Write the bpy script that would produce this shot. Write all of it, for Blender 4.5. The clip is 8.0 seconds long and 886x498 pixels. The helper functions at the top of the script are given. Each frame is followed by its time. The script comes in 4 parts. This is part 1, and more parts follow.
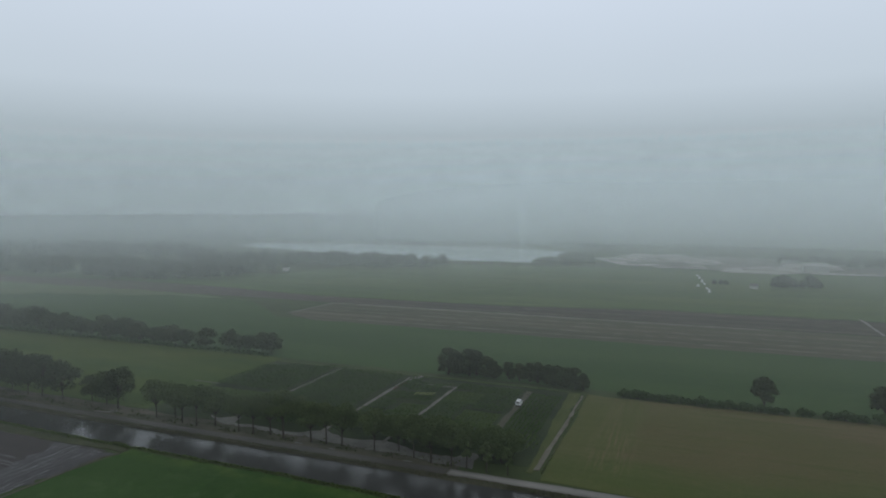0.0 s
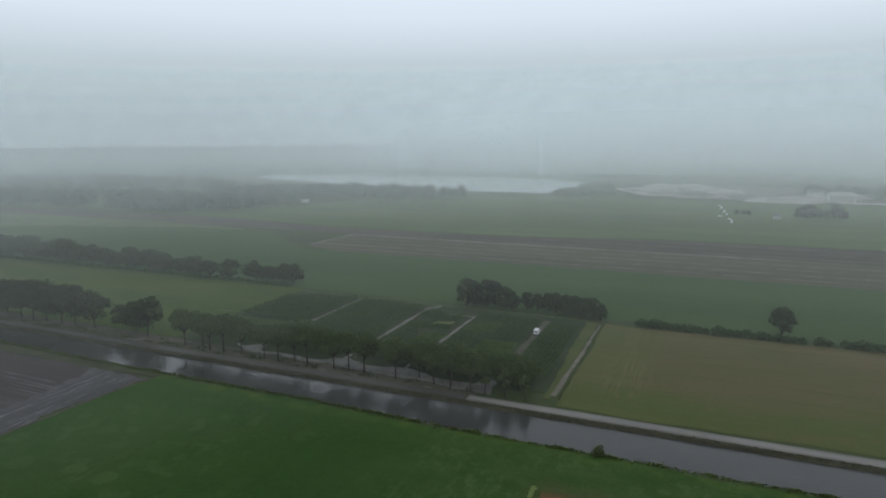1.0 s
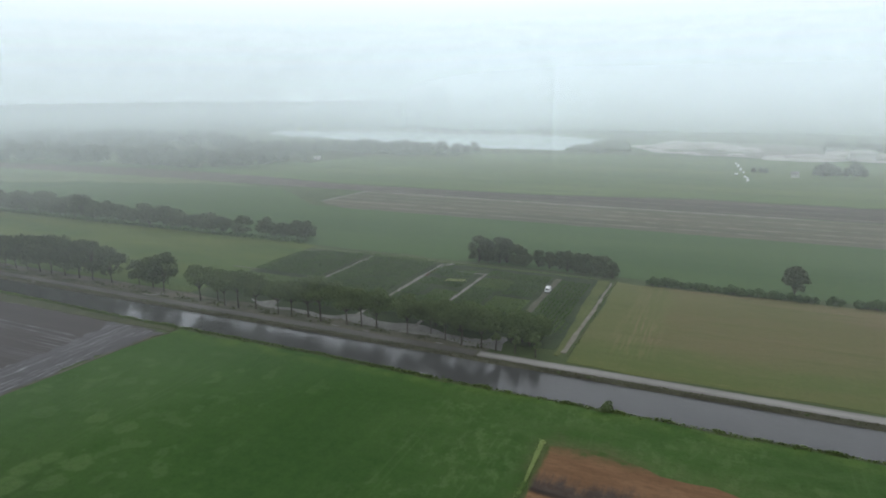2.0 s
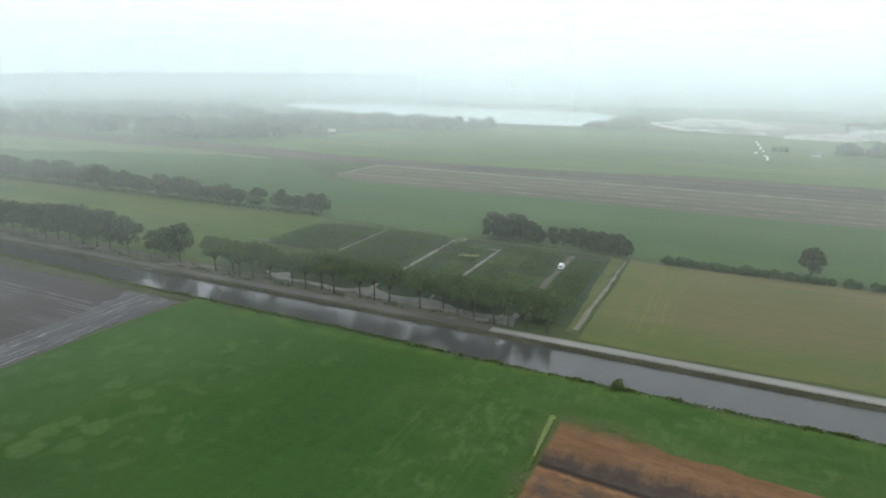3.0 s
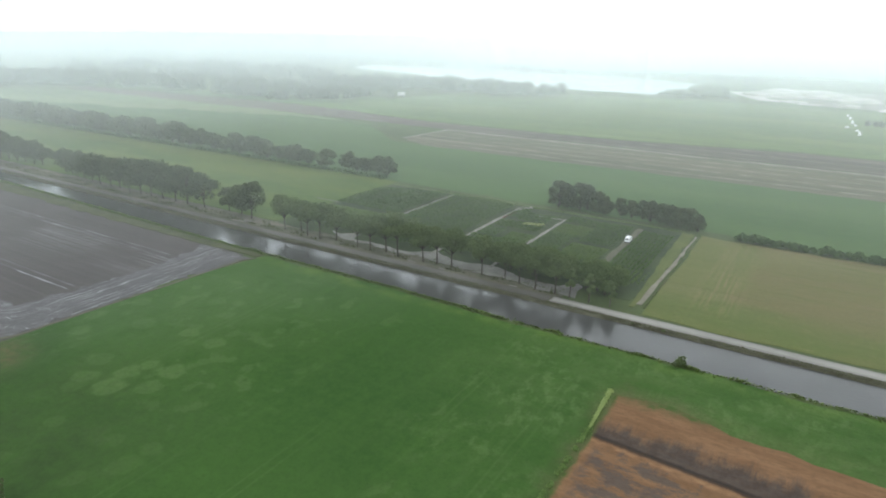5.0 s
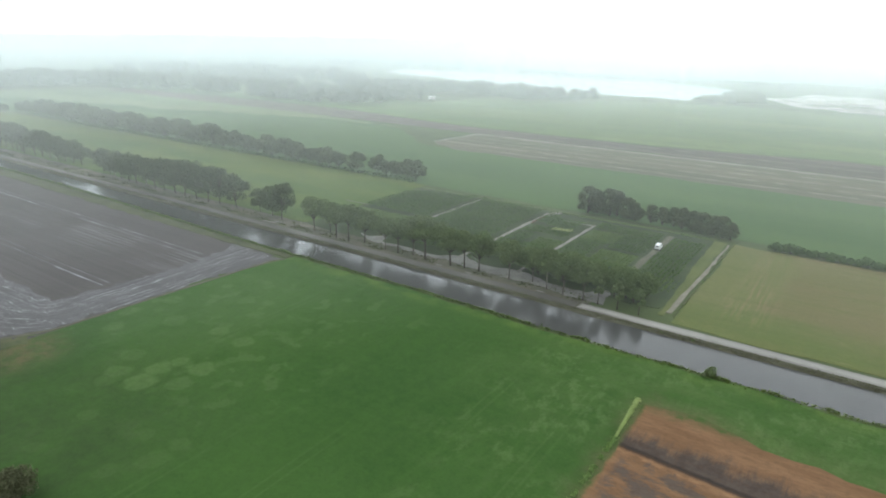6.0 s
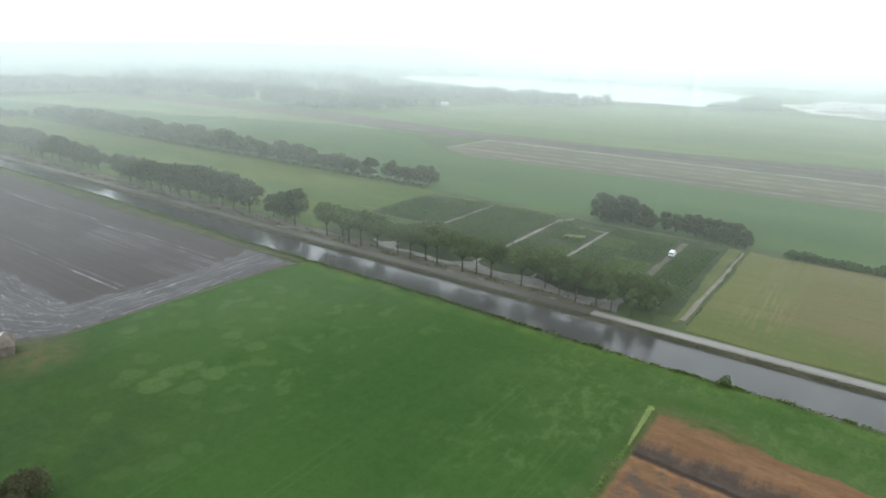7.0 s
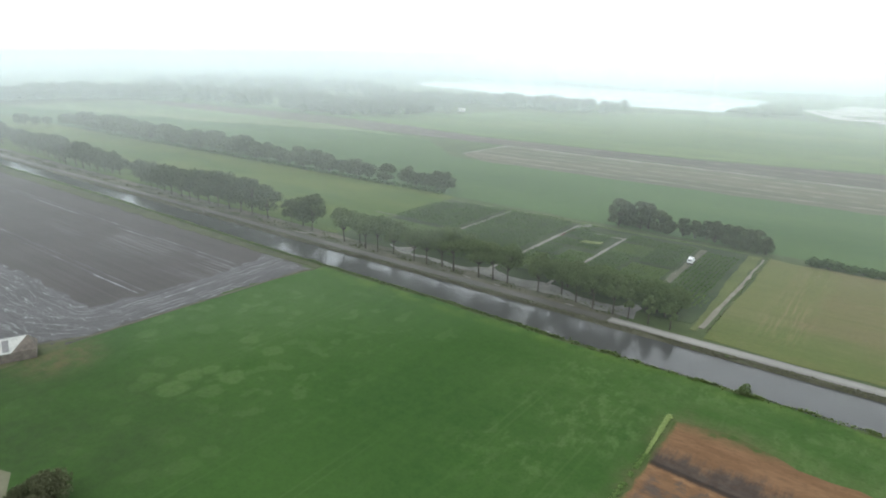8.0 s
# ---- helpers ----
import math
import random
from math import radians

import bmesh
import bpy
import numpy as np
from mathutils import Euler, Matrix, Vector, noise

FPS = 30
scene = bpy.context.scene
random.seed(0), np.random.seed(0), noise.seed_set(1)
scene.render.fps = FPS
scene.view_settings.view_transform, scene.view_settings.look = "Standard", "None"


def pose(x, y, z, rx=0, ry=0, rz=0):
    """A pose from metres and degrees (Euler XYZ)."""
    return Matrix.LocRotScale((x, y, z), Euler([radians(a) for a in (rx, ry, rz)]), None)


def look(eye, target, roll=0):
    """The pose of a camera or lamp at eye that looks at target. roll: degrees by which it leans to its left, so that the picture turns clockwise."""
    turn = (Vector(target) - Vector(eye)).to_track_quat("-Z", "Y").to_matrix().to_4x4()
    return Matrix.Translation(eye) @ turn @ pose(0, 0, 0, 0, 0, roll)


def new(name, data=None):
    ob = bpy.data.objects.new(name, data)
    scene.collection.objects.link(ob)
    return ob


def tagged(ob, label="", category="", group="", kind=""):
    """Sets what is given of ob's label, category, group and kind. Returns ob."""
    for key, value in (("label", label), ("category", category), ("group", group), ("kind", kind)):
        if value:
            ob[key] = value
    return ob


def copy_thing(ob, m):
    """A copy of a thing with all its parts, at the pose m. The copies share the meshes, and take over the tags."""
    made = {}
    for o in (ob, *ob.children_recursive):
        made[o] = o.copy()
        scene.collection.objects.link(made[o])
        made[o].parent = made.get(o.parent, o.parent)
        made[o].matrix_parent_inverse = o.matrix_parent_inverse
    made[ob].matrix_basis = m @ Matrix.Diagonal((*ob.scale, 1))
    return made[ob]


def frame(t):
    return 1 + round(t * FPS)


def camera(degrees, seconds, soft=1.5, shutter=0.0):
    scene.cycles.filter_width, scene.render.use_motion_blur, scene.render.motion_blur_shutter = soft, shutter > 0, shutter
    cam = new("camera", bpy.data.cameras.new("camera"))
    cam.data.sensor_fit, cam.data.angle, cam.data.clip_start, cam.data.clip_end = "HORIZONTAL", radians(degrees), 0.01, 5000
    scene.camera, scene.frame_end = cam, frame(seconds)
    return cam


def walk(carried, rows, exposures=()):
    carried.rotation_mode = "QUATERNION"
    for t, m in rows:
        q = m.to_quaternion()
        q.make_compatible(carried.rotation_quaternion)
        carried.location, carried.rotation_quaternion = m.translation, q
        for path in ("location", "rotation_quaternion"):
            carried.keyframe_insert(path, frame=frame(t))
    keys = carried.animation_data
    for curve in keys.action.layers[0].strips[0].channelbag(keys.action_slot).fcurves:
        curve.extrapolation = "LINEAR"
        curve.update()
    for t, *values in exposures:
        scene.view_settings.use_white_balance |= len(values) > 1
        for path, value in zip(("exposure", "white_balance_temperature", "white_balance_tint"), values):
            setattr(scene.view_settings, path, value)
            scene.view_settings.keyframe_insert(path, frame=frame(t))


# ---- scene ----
cam = camera(69.5, 8.0, soft=1.9)
PATH = [
    (0, (0.0, 0.0, 60.0), (-36.515, 92.854, 53.307), -0.04),
    (0.5, (0.0, 0.0, 60.0), (-37.617, 92.089, 49.777), -0.12),
    (1, (0.0, 0.0, 60.0), (-38.781, 90.526, 42.648), -0.45),
    (1.5, (0.0, 0.0, 60.0), (-39.421, 89.376, 38.600), -0.55),
    (3, (0.0, 0.0, 60.0), (-41.495, 86.693, 32.387), 0.24),
    (3.5, (0.0, 0.0, 60.0), (-43.110, 85.343, 30.706), 0.39),
    (4, (0.0, 0.0, 60.0), (-45.067, 83.747, 29.092), 0.74),
    (4.5, (0.0, 0.0, 60.0), (-47.145, 82.063, 27.704), 0.79),
    (6, (0.0, 0.0, 60.0), (-53.112, 78.360, 27.768), 1.02),
    (6.5, (0.0, 0.0, 60.0), (-54.021, 77.919, 28.213), 1.00),
    (7, (0.0, 0.0, 60.0), (-54.859, 77.495, 28.614), 0.95),
    (7.5, (0.0, 0.0, 60.0), (-55.924, 76.813, 28.819), 0.97),
    (8, (0.0, 0.0, 60.0), (-57.098, 76.196, 29.438), 0.69),
]
EXPOSURES = [(0, -1.93, 6230, 11), (0.5, -1.89, 6230, 11), (1, -1.54, 6280, 12), (1.5, -1.13, 6330, 14), (3, -0.50, 6480, 9), (3.5, -0.35, 6480, 9), (4.5, -0.20, 6480, 9), (6, -0.12, 6480, 9), (8, -0.13, 6480, 9)]
walk(cam, [(t, look(eye, target, roll)) for t, eye, target, roll in PATH], EXPOSURES)

# ---- light: a bright overcast sky over low mist ----
world = bpy.data.worlds.new("overcast")
scene.world = world
world.use_nodes = True
wn, wl = world.node_tree.nodes, world.node_tree.links
wn.clear()
w_out = wn.new("ShaderNodeOutputWorld")
w_bg = wn.new("ShaderNodeBackground")
w_sky = wn.new("ShaderNodeTexSky")
w_sky.sky_type, w_sky.sun_disc = "NISHITA", False
w_sky.sun_elevation, w_sky.sun_rotation = radians(48), radians(200)
w_co = wn.new("ShaderNodeTexCoord")
w_sep = wn.new("ShaderNodeSeparateXYZ")
w_ramp = wn.new("ShaderNodeValToRGB")
for at, col in ((0.0, (0.555, 0.665, 0.67)), (0.025, (0.57, 0.685, 0.695)), (0.06, (0.64, 0.75, 0.77)), (0.11, (0.75, 0.86, 0.895)), (0.17, (1.0, 1.12, 1.19)), (0.30, (1.18, 1.30, 1.42)), (0.45, (1.0, 1.06, 1.10)), (0.6, (0.67, 0.71, 0.74)), (1.0, (0.40, 0.44, 0.46))):
    e = w_ramp.color_ramp.elements[0] if at == 0.0 else w_ramp.color_ramp.elements[-1] if at == 1.0 else w_ramp.color_ramp.elements.new(at)
    e.position, e.color = at, (*col, 1)
w_noise = wn.new("ShaderNodeTexNoise")
w_noise.inputs["Scale"].default_value, w_noise.inputs["Detail"].default_value = 2.2, 3
w_vary = wn.new("ShaderNodeMapRange")
w_vary.inputs[3].default_value, w_vary.inputs[4].default_value = 0.97, 1.03
w_mul = wn.new("ShaderNodeMix")
w_mul.data_type, w_mul.blend_type = "RGBA", "MULTIPLY"
w_mul.inputs[0].default_value = 1.0
w_tint = wn.new("ShaderNodeVectorMath")
w_tint.operation = "SCALE"
w_tint.inputs["Scale"].default_value = 0.01
w_add = wn.new("ShaderNodeVectorMath")
wl.new(w_co.outputs["Generated"], w_sep.inputs[0])
wl.new(w_sep.outputs["Z"], w_ramp.inputs[0])
wl.new(w_co.outputs["Generated"], w_noise.inputs["Vector"])
wl.new(w_noise.outputs[0], w_vary.inputs[0])
wl.new(w_ramp.outputs[0], w_mul.inputs[6])
wl.new(w_vary.outputs[0], w_mul.inputs[7])
wl.new(w_sky.outputs[0], w_tint.inputs[0])
wl.new(w_mul.outputs[2], w_add.inputs[0])
wl.new(w_tint.outputs[0], w_add.inputs[1])
wl.new(w_add.outputs[0], w_bg.inputs["Color"])
w_bg.inputs["Strength"].default_value = 2.0
wl.new(w_bg.outputs[0], w_out.inputs[0])

sun = new("sun", bpy.data.lights.new("sun", "SUN"))
sun.data.energy, sun.data.angle, sun.data.color = 0.5, radians(40), (1.0, 0.97, 0.93)
sun.matrix_world = look((0, 0, 300), (50, 130, 0))
scene.cycles.transparent_max_bounces = 32


# ---- materials ----
def material(name):
    m = bpy.data.materials.new(name)
    m.use_nodes = True
    nt = m.node_tree
    return m, nt.nodes, nt.links, nt.nodes["Principled BSDF"]


def noise_node(n, l, scale, detail=3.0, rough=0.55, stretch=(1, 1, 1), turn=0.0):
    geo = n.new("ShaderNodeNewGeometry")
    mp = n.new("ShaderNodeMapping")
    mp.inputs["Scale"].default_value = stretch
    mp.inputs["Rotation"].default_value = (0, 0, turn)
    t = n.new("ShaderNodeTexNoise")
    t.inputs["Scale"].default_value, t.inputs["Detail"].default_value, t.inputs["Roughness"].default_value = scale, detail, rough
    l.new(geo.outputs["Position"], mp.inputs[0])
    l.new(mp.outputs[0], t.inputs["Vector"])
    return t.outputs[0]


def span(n, l, value, a, b, lo=0.0, hi=1.0):
    r = n.new("ShaderNodeMapRange")
    r.interpolation_type = "SMOOTHSTEP"
    for i, v in enumerate((a, b, lo, hi)):
        r.inputs[i + 1].default_value = v
    l.new(value, r.inputs[0])
    return r.outputs[0]


def blend(n, l, fac, a, b, mode="MIX"):
    x = n.new("ShaderNodeMix")
    x.data_type, x.blend_type = "RGBA", mode
    for i, v in ((0, fac), (6, a), (7, b)):
        if isinstance(v, (int, float)):
            x.inputs[i].default_value = v
        elif isinstance(v, tuple):
            x.inputs[i].default_value = (*v, 1)
        else:
            l.new(v, x.inputs[i])
    return x.outputs[2]


def calc(n, l, op, a, b=0.0):
    x = n.new("ShaderNodeMath")
    x.operation = op
    for i, v in enumerate((a, b)):
        if isinstance(v, (int, float)):
            x.inputs[i].default_value = v
        else:
            l.new(v, x.inputs[i])
    return x.outputs[0]


def axes(n, l):
    geo = n.new("ShaderNodeNewGeometry")
    s = n.new("ShaderNodeSeparateXYZ")
    l.new(geo.outputs["Position"], s.inputs[0])
    return s.outputs


def bump(n, l, p, height, distance, strength=0.6):
    b = n.new("ShaderNodeBump")
    b.inputs["Strength"].default_value, b.inputs["Distance"].default_value = strength, distance
    l.new(height, b.inputs["Height"])
    l.new(b.outputs[0], p.inputs["Normal"])


def soil(name, dark, light, big=0.05, small=0.9, rough=0.9, stretch=(1, 1, 1), relief=0.08, lines=None):
    """A field surface: broad patches, fine grain, and optional drill lines (axis, metres apart, colour, strength)."""
    m, n, l, p = material(name)
    broad = span(n, l, noise_node(n, l, big, 4, 0.6, stretch), 0.3, 0.7)
    fine = noise_node(n, l, small, 5, 0.7, stretch)
    mid = tuple((a + b) / 2 for a, b in zip(dark, light))
    col = blend(n, l, broad, dark, light)
    col = blend(n, l, span(n, l, fine, 0.35, 0.75, 0.0, 0.55), col, mid)
    col = blend(n, l, span(n, l, fine, 0.25, 0.5, 0.45, 0.0), col, tuple(c * 0.6 for c in dark))
    if lines:
        axis, apart, colour, strength = lines
        s = axes(n, l)["XYZ".index(axis)]
        wob = calc(n, l, "MULTIPLY", noise_node(n, l, 0.06, 2), apart * 0.25)
        ph = calc(n, l, "PINGPONG", calc(n, l, "ADD", s, wob), apart / 2)
        mask = calc(n, l, "MULTIPLY", span(n, l, ph, 0.0, apart * 0.16, strength, 0.0), span(n, l, noise_node(n, l, 0.11, 3), 0.35, 0.65))
        col = blend(n, l, mask, col, colour)
    l.new(col, p.inputs["Base Color"])
    p.inputs["Roughness"].default_value = rough
    p.inputs["Specular IOR Level"].default_value = 0.25
    bump(n, l, p, fine, relief)
    return m


def cut_stubble(name, green, straw, bare):
    """A cut field: straw with green regrowth in long swathes, greener at its rim, bare scrapes near one end."""
    m, n, l, p = material(name)
    x, y, _ = axes(n, l)
    broad = span(n, l, noise_node(n, l, 0.03, 5, 0.6, (0.35, 1.0, 1)), 0.36, 0.64)
    high = span(n, l, y, 140, 178)
    east = span(n, l, calc(n, l, "ADD", x, calc(n, l, "MULTIPLY", broad, 5.0)), -14, -9)
    f = calc(n, l, "ADD", calc(n, l, "MULTIPLY", broad, 0.5), calc(n, l, "MULTIPLY", high, 0.5))
    brown = blend(n, l, calc(n, l, "MULTIPLY", east, span(n, l, y, 196, 184, 0.35, 1.0)), straw, tuple(c * q for c, q in zip(straw, (0.86, 0.82, 0.78))))
    f = calc(n, l, "MULTIPLY", f, calc(n, l, "ADD", calc(n, l, "MULTIPLY", east, 0.5), 0.5))
    col = blend(n, l, f, green, brown)
    swath = span(n, l, noise_node(n, l, 0.5, 4, 0.65, (0.04, 1.0, 1)), 0.5, 0.68, 0.0, 0.4)
    col = blend(n, l, swath, col, tuple(c * 0.85 for c in green))
    col = blend(n, l, span(n, l, noise_node(n, l, 0.8, 5, 0.7, (0.3, 1.2, 1)), 0.52, 0.75, 0.0, 0.35), col, tuple(c * 1.2 for c in straw))
    strip = calc(n, l, "MULTIPLY", span(n, l, x, -25, -20), span(n, l, x, -11, -15))
    upright = span(n, l, noise_node(n, l, 0.7, 4, 0.6, (1.0, 0.05, 1)), 0.42, 0.64)
    scrape = calc(n, l, "MULTIPLY", calc(n, l, "MULTIPLY", upright, strip), calc(n, l, "MULTIPLY", span(n, l, y, 138, 150), span(n, l, y, 176, 162, 0.18, 0.48)))
    scrape = calc(n, l, "MULTIPLY", scrape, span(n, l, noise_node(n, l, 0.5, 5, 0.7), 0.3, 0.55, 0.35, 1.0))
    col = blend(n, l, scrape, col, bare)
    fine = noise_node(n, l, 1.4, 5, 0.75)
    col = blend(n, l, span(n, l, fine, 0.3, 0.55, 0.4, 0.0), col, tuple(c * 0.6 for c in green))
    l.new(col, p.inputs["Base Color"])
    p.inputs["Roughness"].default_value = 0.9
    p.inputs["Specular IOR Level"].default_value = 0.2
    bump(n, l, p, fine, 0.08)
    return m


def leaf_material(name, dark, light):
    m, n, l, p = material(name)
    geo = n.new("ShaderNodeNewGeometry")
    obj = n.new("ShaderNodeObjectInfo")
    isl = span(n, l, geo.outputs["Random Per Island"], 0.0, 1.0, 0.0, 0.7)
    per = span(n, l, obj.outputs["Random"], 0.0, 1.0, -0.15, 0.3)
    f = calc(n, l, "ADD", isl, per)
    f = calc(n, l, "ADD", f, span(n, l, noise_node(n, l, 0.35, 3), 0.3, 0.7, -0.2, 0.2))
    colour = blend(n, l, f, dark, light)
    l.new(colour, p.inputs["Base Color"])
    p.inputs["Roughness"].default_value = 0.8
    p.inputs["Specular IOR Level"].default_value = 0.05
    thin, mix = n.new("ShaderNodeBsdfTranslucent"), n.new("ShaderNodeMixShader")
    mix.inputs[0].default_value = 0.38
    l.new(colour, thin.inputs["Color"])
    l.new(p.outputs[0], mix.inputs[1])
    l.new(thin.outputs[0], mix.inputs[2])
    l.new(mix.outputs[0], n["Material Output"].inputs[0])
    return m


def plain(name, colour, rough=0.6, metal=0.0, vary=0.25, scale=1.5):
    m, n, l, p = material(name)
    f = noise_node(n, l, scale, 5, 0.65)
    l.new(blend(n, l, span(n, l, f, 0.3, 0.7), tuple(c * (1 - vary) for c in colour), colour), p.inputs["Base Color"])
    p.inputs["Roughness"].default_value, p.inputs["Metallic"].default_value = rough, metal
    bump(n, l, p, f, 0.01, 0.3)
    return m


THIN = [(-95.5, 61.5, 2.5), (-94.6, 56.2, 2.3), (-100.9, 61.2, 1.9), (-100.3, 52.8, 3.0), (-106.8, 52.6, 2.5), (-101.9, 57.4, 2.4), (-110.7, 57.8, 2.3), (-98.3, 73.3, 2.3), (-105.8, 73.7, 2.2), (-106.9, 76.2, 1.5), (-97.8, 42.0, 1.9), (-78.5, 41.3, 2.3), (-78.6, 45.7, 2.1), (-81.5, 36.0, 1.9), (-95.5, 32.8, 1.4), (-85.0, 44.4, 1.7), (-106.3, 83.8, 2.1), (-109.0, 89.2, 1.9), (-114.3, 87.0, 2.1), (-118.0, 71.1, 2.6), (-128.0, 77.8, 2.6), (-130.0, 68.3, 2.3), (-125.5, 62.0, 2.6), (-91.5, 84.3, 1.5), (-105.7, 49.8, 2.1)]


def pasture(name, dark, light, pale):
    """The near meadow: streaks along the sward, tram lines, and pale rings where the grass is thin."""
    m, n, l, p = material(name)
    x, y, _ = axes(n, l)
    broad = span(n, l, noise_node(n, l, 0.018, 4, 0.6), 0.3, 0.7)
    streak = span(n, l, noise_node(n, l, 0.30, 4, 0.6, (1, 0.12, 1)), 0.45, 0.8, 0.0, 0.4)
    col = blend(n, l, broad, dark, light)
    col = blend(n, l, streak, col, tuple(c * 1.2 for c in light))
    geo = n.new("ShaderNodeNewGeometry")
    warp = n.new("ShaderNodeTexNoise")
    warp.inputs["Scale"].default_value = 0.22
    warp.inputs["Detail"].default_value = 4
    shift = n.new("ShaderNodeVectorMath")
    shift.operation = "MULTIPLY_ADD"
    shift.inputs[1].default_value = (4.0, 4.0, 0)
    l.new(geo.outputs["Position"], warp.inputs["Vector"])
    l.new(warp.outputs["Color"], shift.inputs[0])
    l.new(geo.outputs["Position"], shift.inputs[2])
    ring = None
    for i, (px, py, pr) in enumerate(THIN):
        away = n.new("ShaderNodeVectorMath")
        away.operation = "DISTANCE"
        l.new(shift.outputs[0], away.inputs[0])
        away.inputs[1].default_value = (px + 2.0, py + 2.0, 0.03)
        disc = span(n, l, away.outputs["Value"], pr * 1.12, pr * 0.72, 0.0, (0.72, 0.56, 0.62)[i % 3] if i < 9 and i != 6 else 0.34)
        ring = disc if ring is None else calc(n, l, "MAXIMUM", ring, disc)
    ring = calc(n, l, "MULTIPLY", ring, span(n, l, noise_node(n, l, 0.9, 4, 0.65), 0.25, 0.6, 0.55, 1.0))
    wash = calc(n, l, "MULTIPLY", span(n, l, x, -60, -105, 0.0, 0.22), span(n, l, noise_node(n, l, 0.08, 5, 0.65), 0.3, 0.6))
    col = blend(n, l, wash, col, pale)
    col = blend(n, l, calc(n, l, "MULTIPLY", ring, 0.85), col, pale)
    faint = calc(n, l, "MULTIPLY", span(n, l, noise_node(n, l, 0.22, 3, 0.5), 0.55, 0.63, 0.0, 0.34), calc(n, l, "MULTIPLY", span(n, l, x, -62, -80), span(n, l, noise_node(n, l, 0.05, 2), 0.38, 0.58)))
    col = blend(n, l, faint, col, pale)
    tufts = calc(n, l, "MULTIPLY", span(n, l, noise_node(n, l, 0.45, 4, 0.65, (1, 0.6, 1)), 0.46, 0.62, 0.0, 0.6), span(n, l, x, -62, -36))
    tufts = calc(n, l, "MULTIPLY", tufts, span(n, l, noise_node(n, l, 0.07, 2), 0.4, 0.6))
    col = blend(n, l, tufts, col, pale)
    ph = calc(n, l, "PINGPONG", calc(n, l, "ADD", x, 5.0), 7.0)
    ph = calc(n, l, "ABSOLUTE", calc(n, l, "SUBTRACT", ph, 0.8))
    tram = calc(n, l, "MULTIPLY", span(n, l, ph, 0.05, 0.35, 0.2, 0.0), span(n, l, noise_node(n, l, 0.04, 3), 0.42, 0.62))
    col = blend(n, l, tram, col, pale)
    verge = calc(n, l, "MULTIPLY", span(n, l, y, 109.5, 113.6, 0.0, 0.6), span(n, l, noise_node(n, l, 0.15, 3), 0.35, 0.65))
    col = blend(n, l, verge, col, (0.10, 0.15, 0.03))
    bare = calc(n, l, "MULTIPLY", span(n, l, y, 108, 99), span(n, l, x, -30, -22))
    bare = calc(n, l, "MULTIPLY", bare, calc(n, l, "MULTIPLY", span(n, l, x, -8, -18), span(n, l, noise_node(n, l, 0.14, 4), 0.38, 0.62, 0.0, 0.85)))
    col = blend(n, l, bare, col, (0.10, 0.095, 0.045))
    rim = calc(n, l, "MULTIPLY", calc(n, l, "MULTIPLY", span(n, l, y, 104.0, 98.0), calc(n, l, "MULTIPLY", span(n, l, x, -27, -23), span(n, l, x, -4, -14, 0.25, 1.0))), span(n, l, noise_node(n, l, 0.22, 5, 0.7), 0.3, 0.62, 0.2, 0.9))
    col = blend(n, l, rim, col, (0.098, 0.084, 0.040))
    light_zone = calc(n, l, "MULTIPLY", span(n, l, y, 70, 104, 0.25, 1.0), span(n, l, x, -78, -35))
    light_zone = calc(n, l, "MULTIPLY", light_zone, span(n, l, noise_node(n, l, 0.16, 5, 0.7, (0.6, 1.0, 1)), 0.34, 0.62, 0.1, 0.42))
    col = blend(n, l, light_zone, col, (0.080, 0.124, 0.038))
    east = calc(n, l, "MULTIPLY", span(n, l, x, -28, -16), span(n, l, noise_node(n, l, 0.35, 5, 0.65, (0.18, 1.0, 1)), 0.5, 0.7, 0.0, 0.55))
    col = blend(n, l, east, col, (0.075, 0.115, 0.032))
    # Painted dimming: the near western corner is darkened in colour, in mottled patches.
    corner_dim = calc(n, l, "MULTIPLY", calc(n, l, "MULTIPLY", span(n, l, y, 68, 38), span(n, l, x, -66, -92)), span(n, l, noise_node(n, l, 0.10, 5, 0.65, (1.0, 0.6, 1)), 0.3, 0.62, 0.25, 0.85))
    corner_dim = calc(n, l, "MULTIPLY", corner_dim, calc(n, l, "SUBTRACT", 1.0, ring))
    col = blend(n, l, corner_dim, col, (0.028, 0.052, 0.015))
    spot = n.new("ShaderNodeVectorMath")
    spot.operation = "DISTANCE"
    l.new(shift.outputs[0], spot.inputs[0])
    spot.inputs[1].default_value = (-127.0, 47.0, 0.03)
    trod = calc(n, l, "MULTIPLY", span(n, l, spot.outputs["Value"], 11.5, 3.0), span(n, l, noise_node(n, l, 0.3, 5, 0.7), 0.3, 0.62, 0.15, 0.95))
    col = blend(n, l, trod, col, (0.094, 0.080, 0.036))
    fine = noise_node(n, l, 1.6, 5, 0.75)
    col = blend(n, l, span(n, l, fine, 0.3, 0.55, 0.35, 0.0), col, tuple(c * 0.6 for c in dark))
    mott = noise_node(n, l, 0.55, 4, 0.7)
    col = blend(n, l, span(n, l, mott, 0.35, 0.7, 0.0, 0.35), col, tuple(c * 1.3 for c in light))
    l.new(col, p.inputs["Base Color"])
    p.inputs["Roughness"].default_value = 0.9
    p.inputs["Specular IOR Level"].default_value = 0.15
    bump(n, l, p, fine, 0.12)
    return m


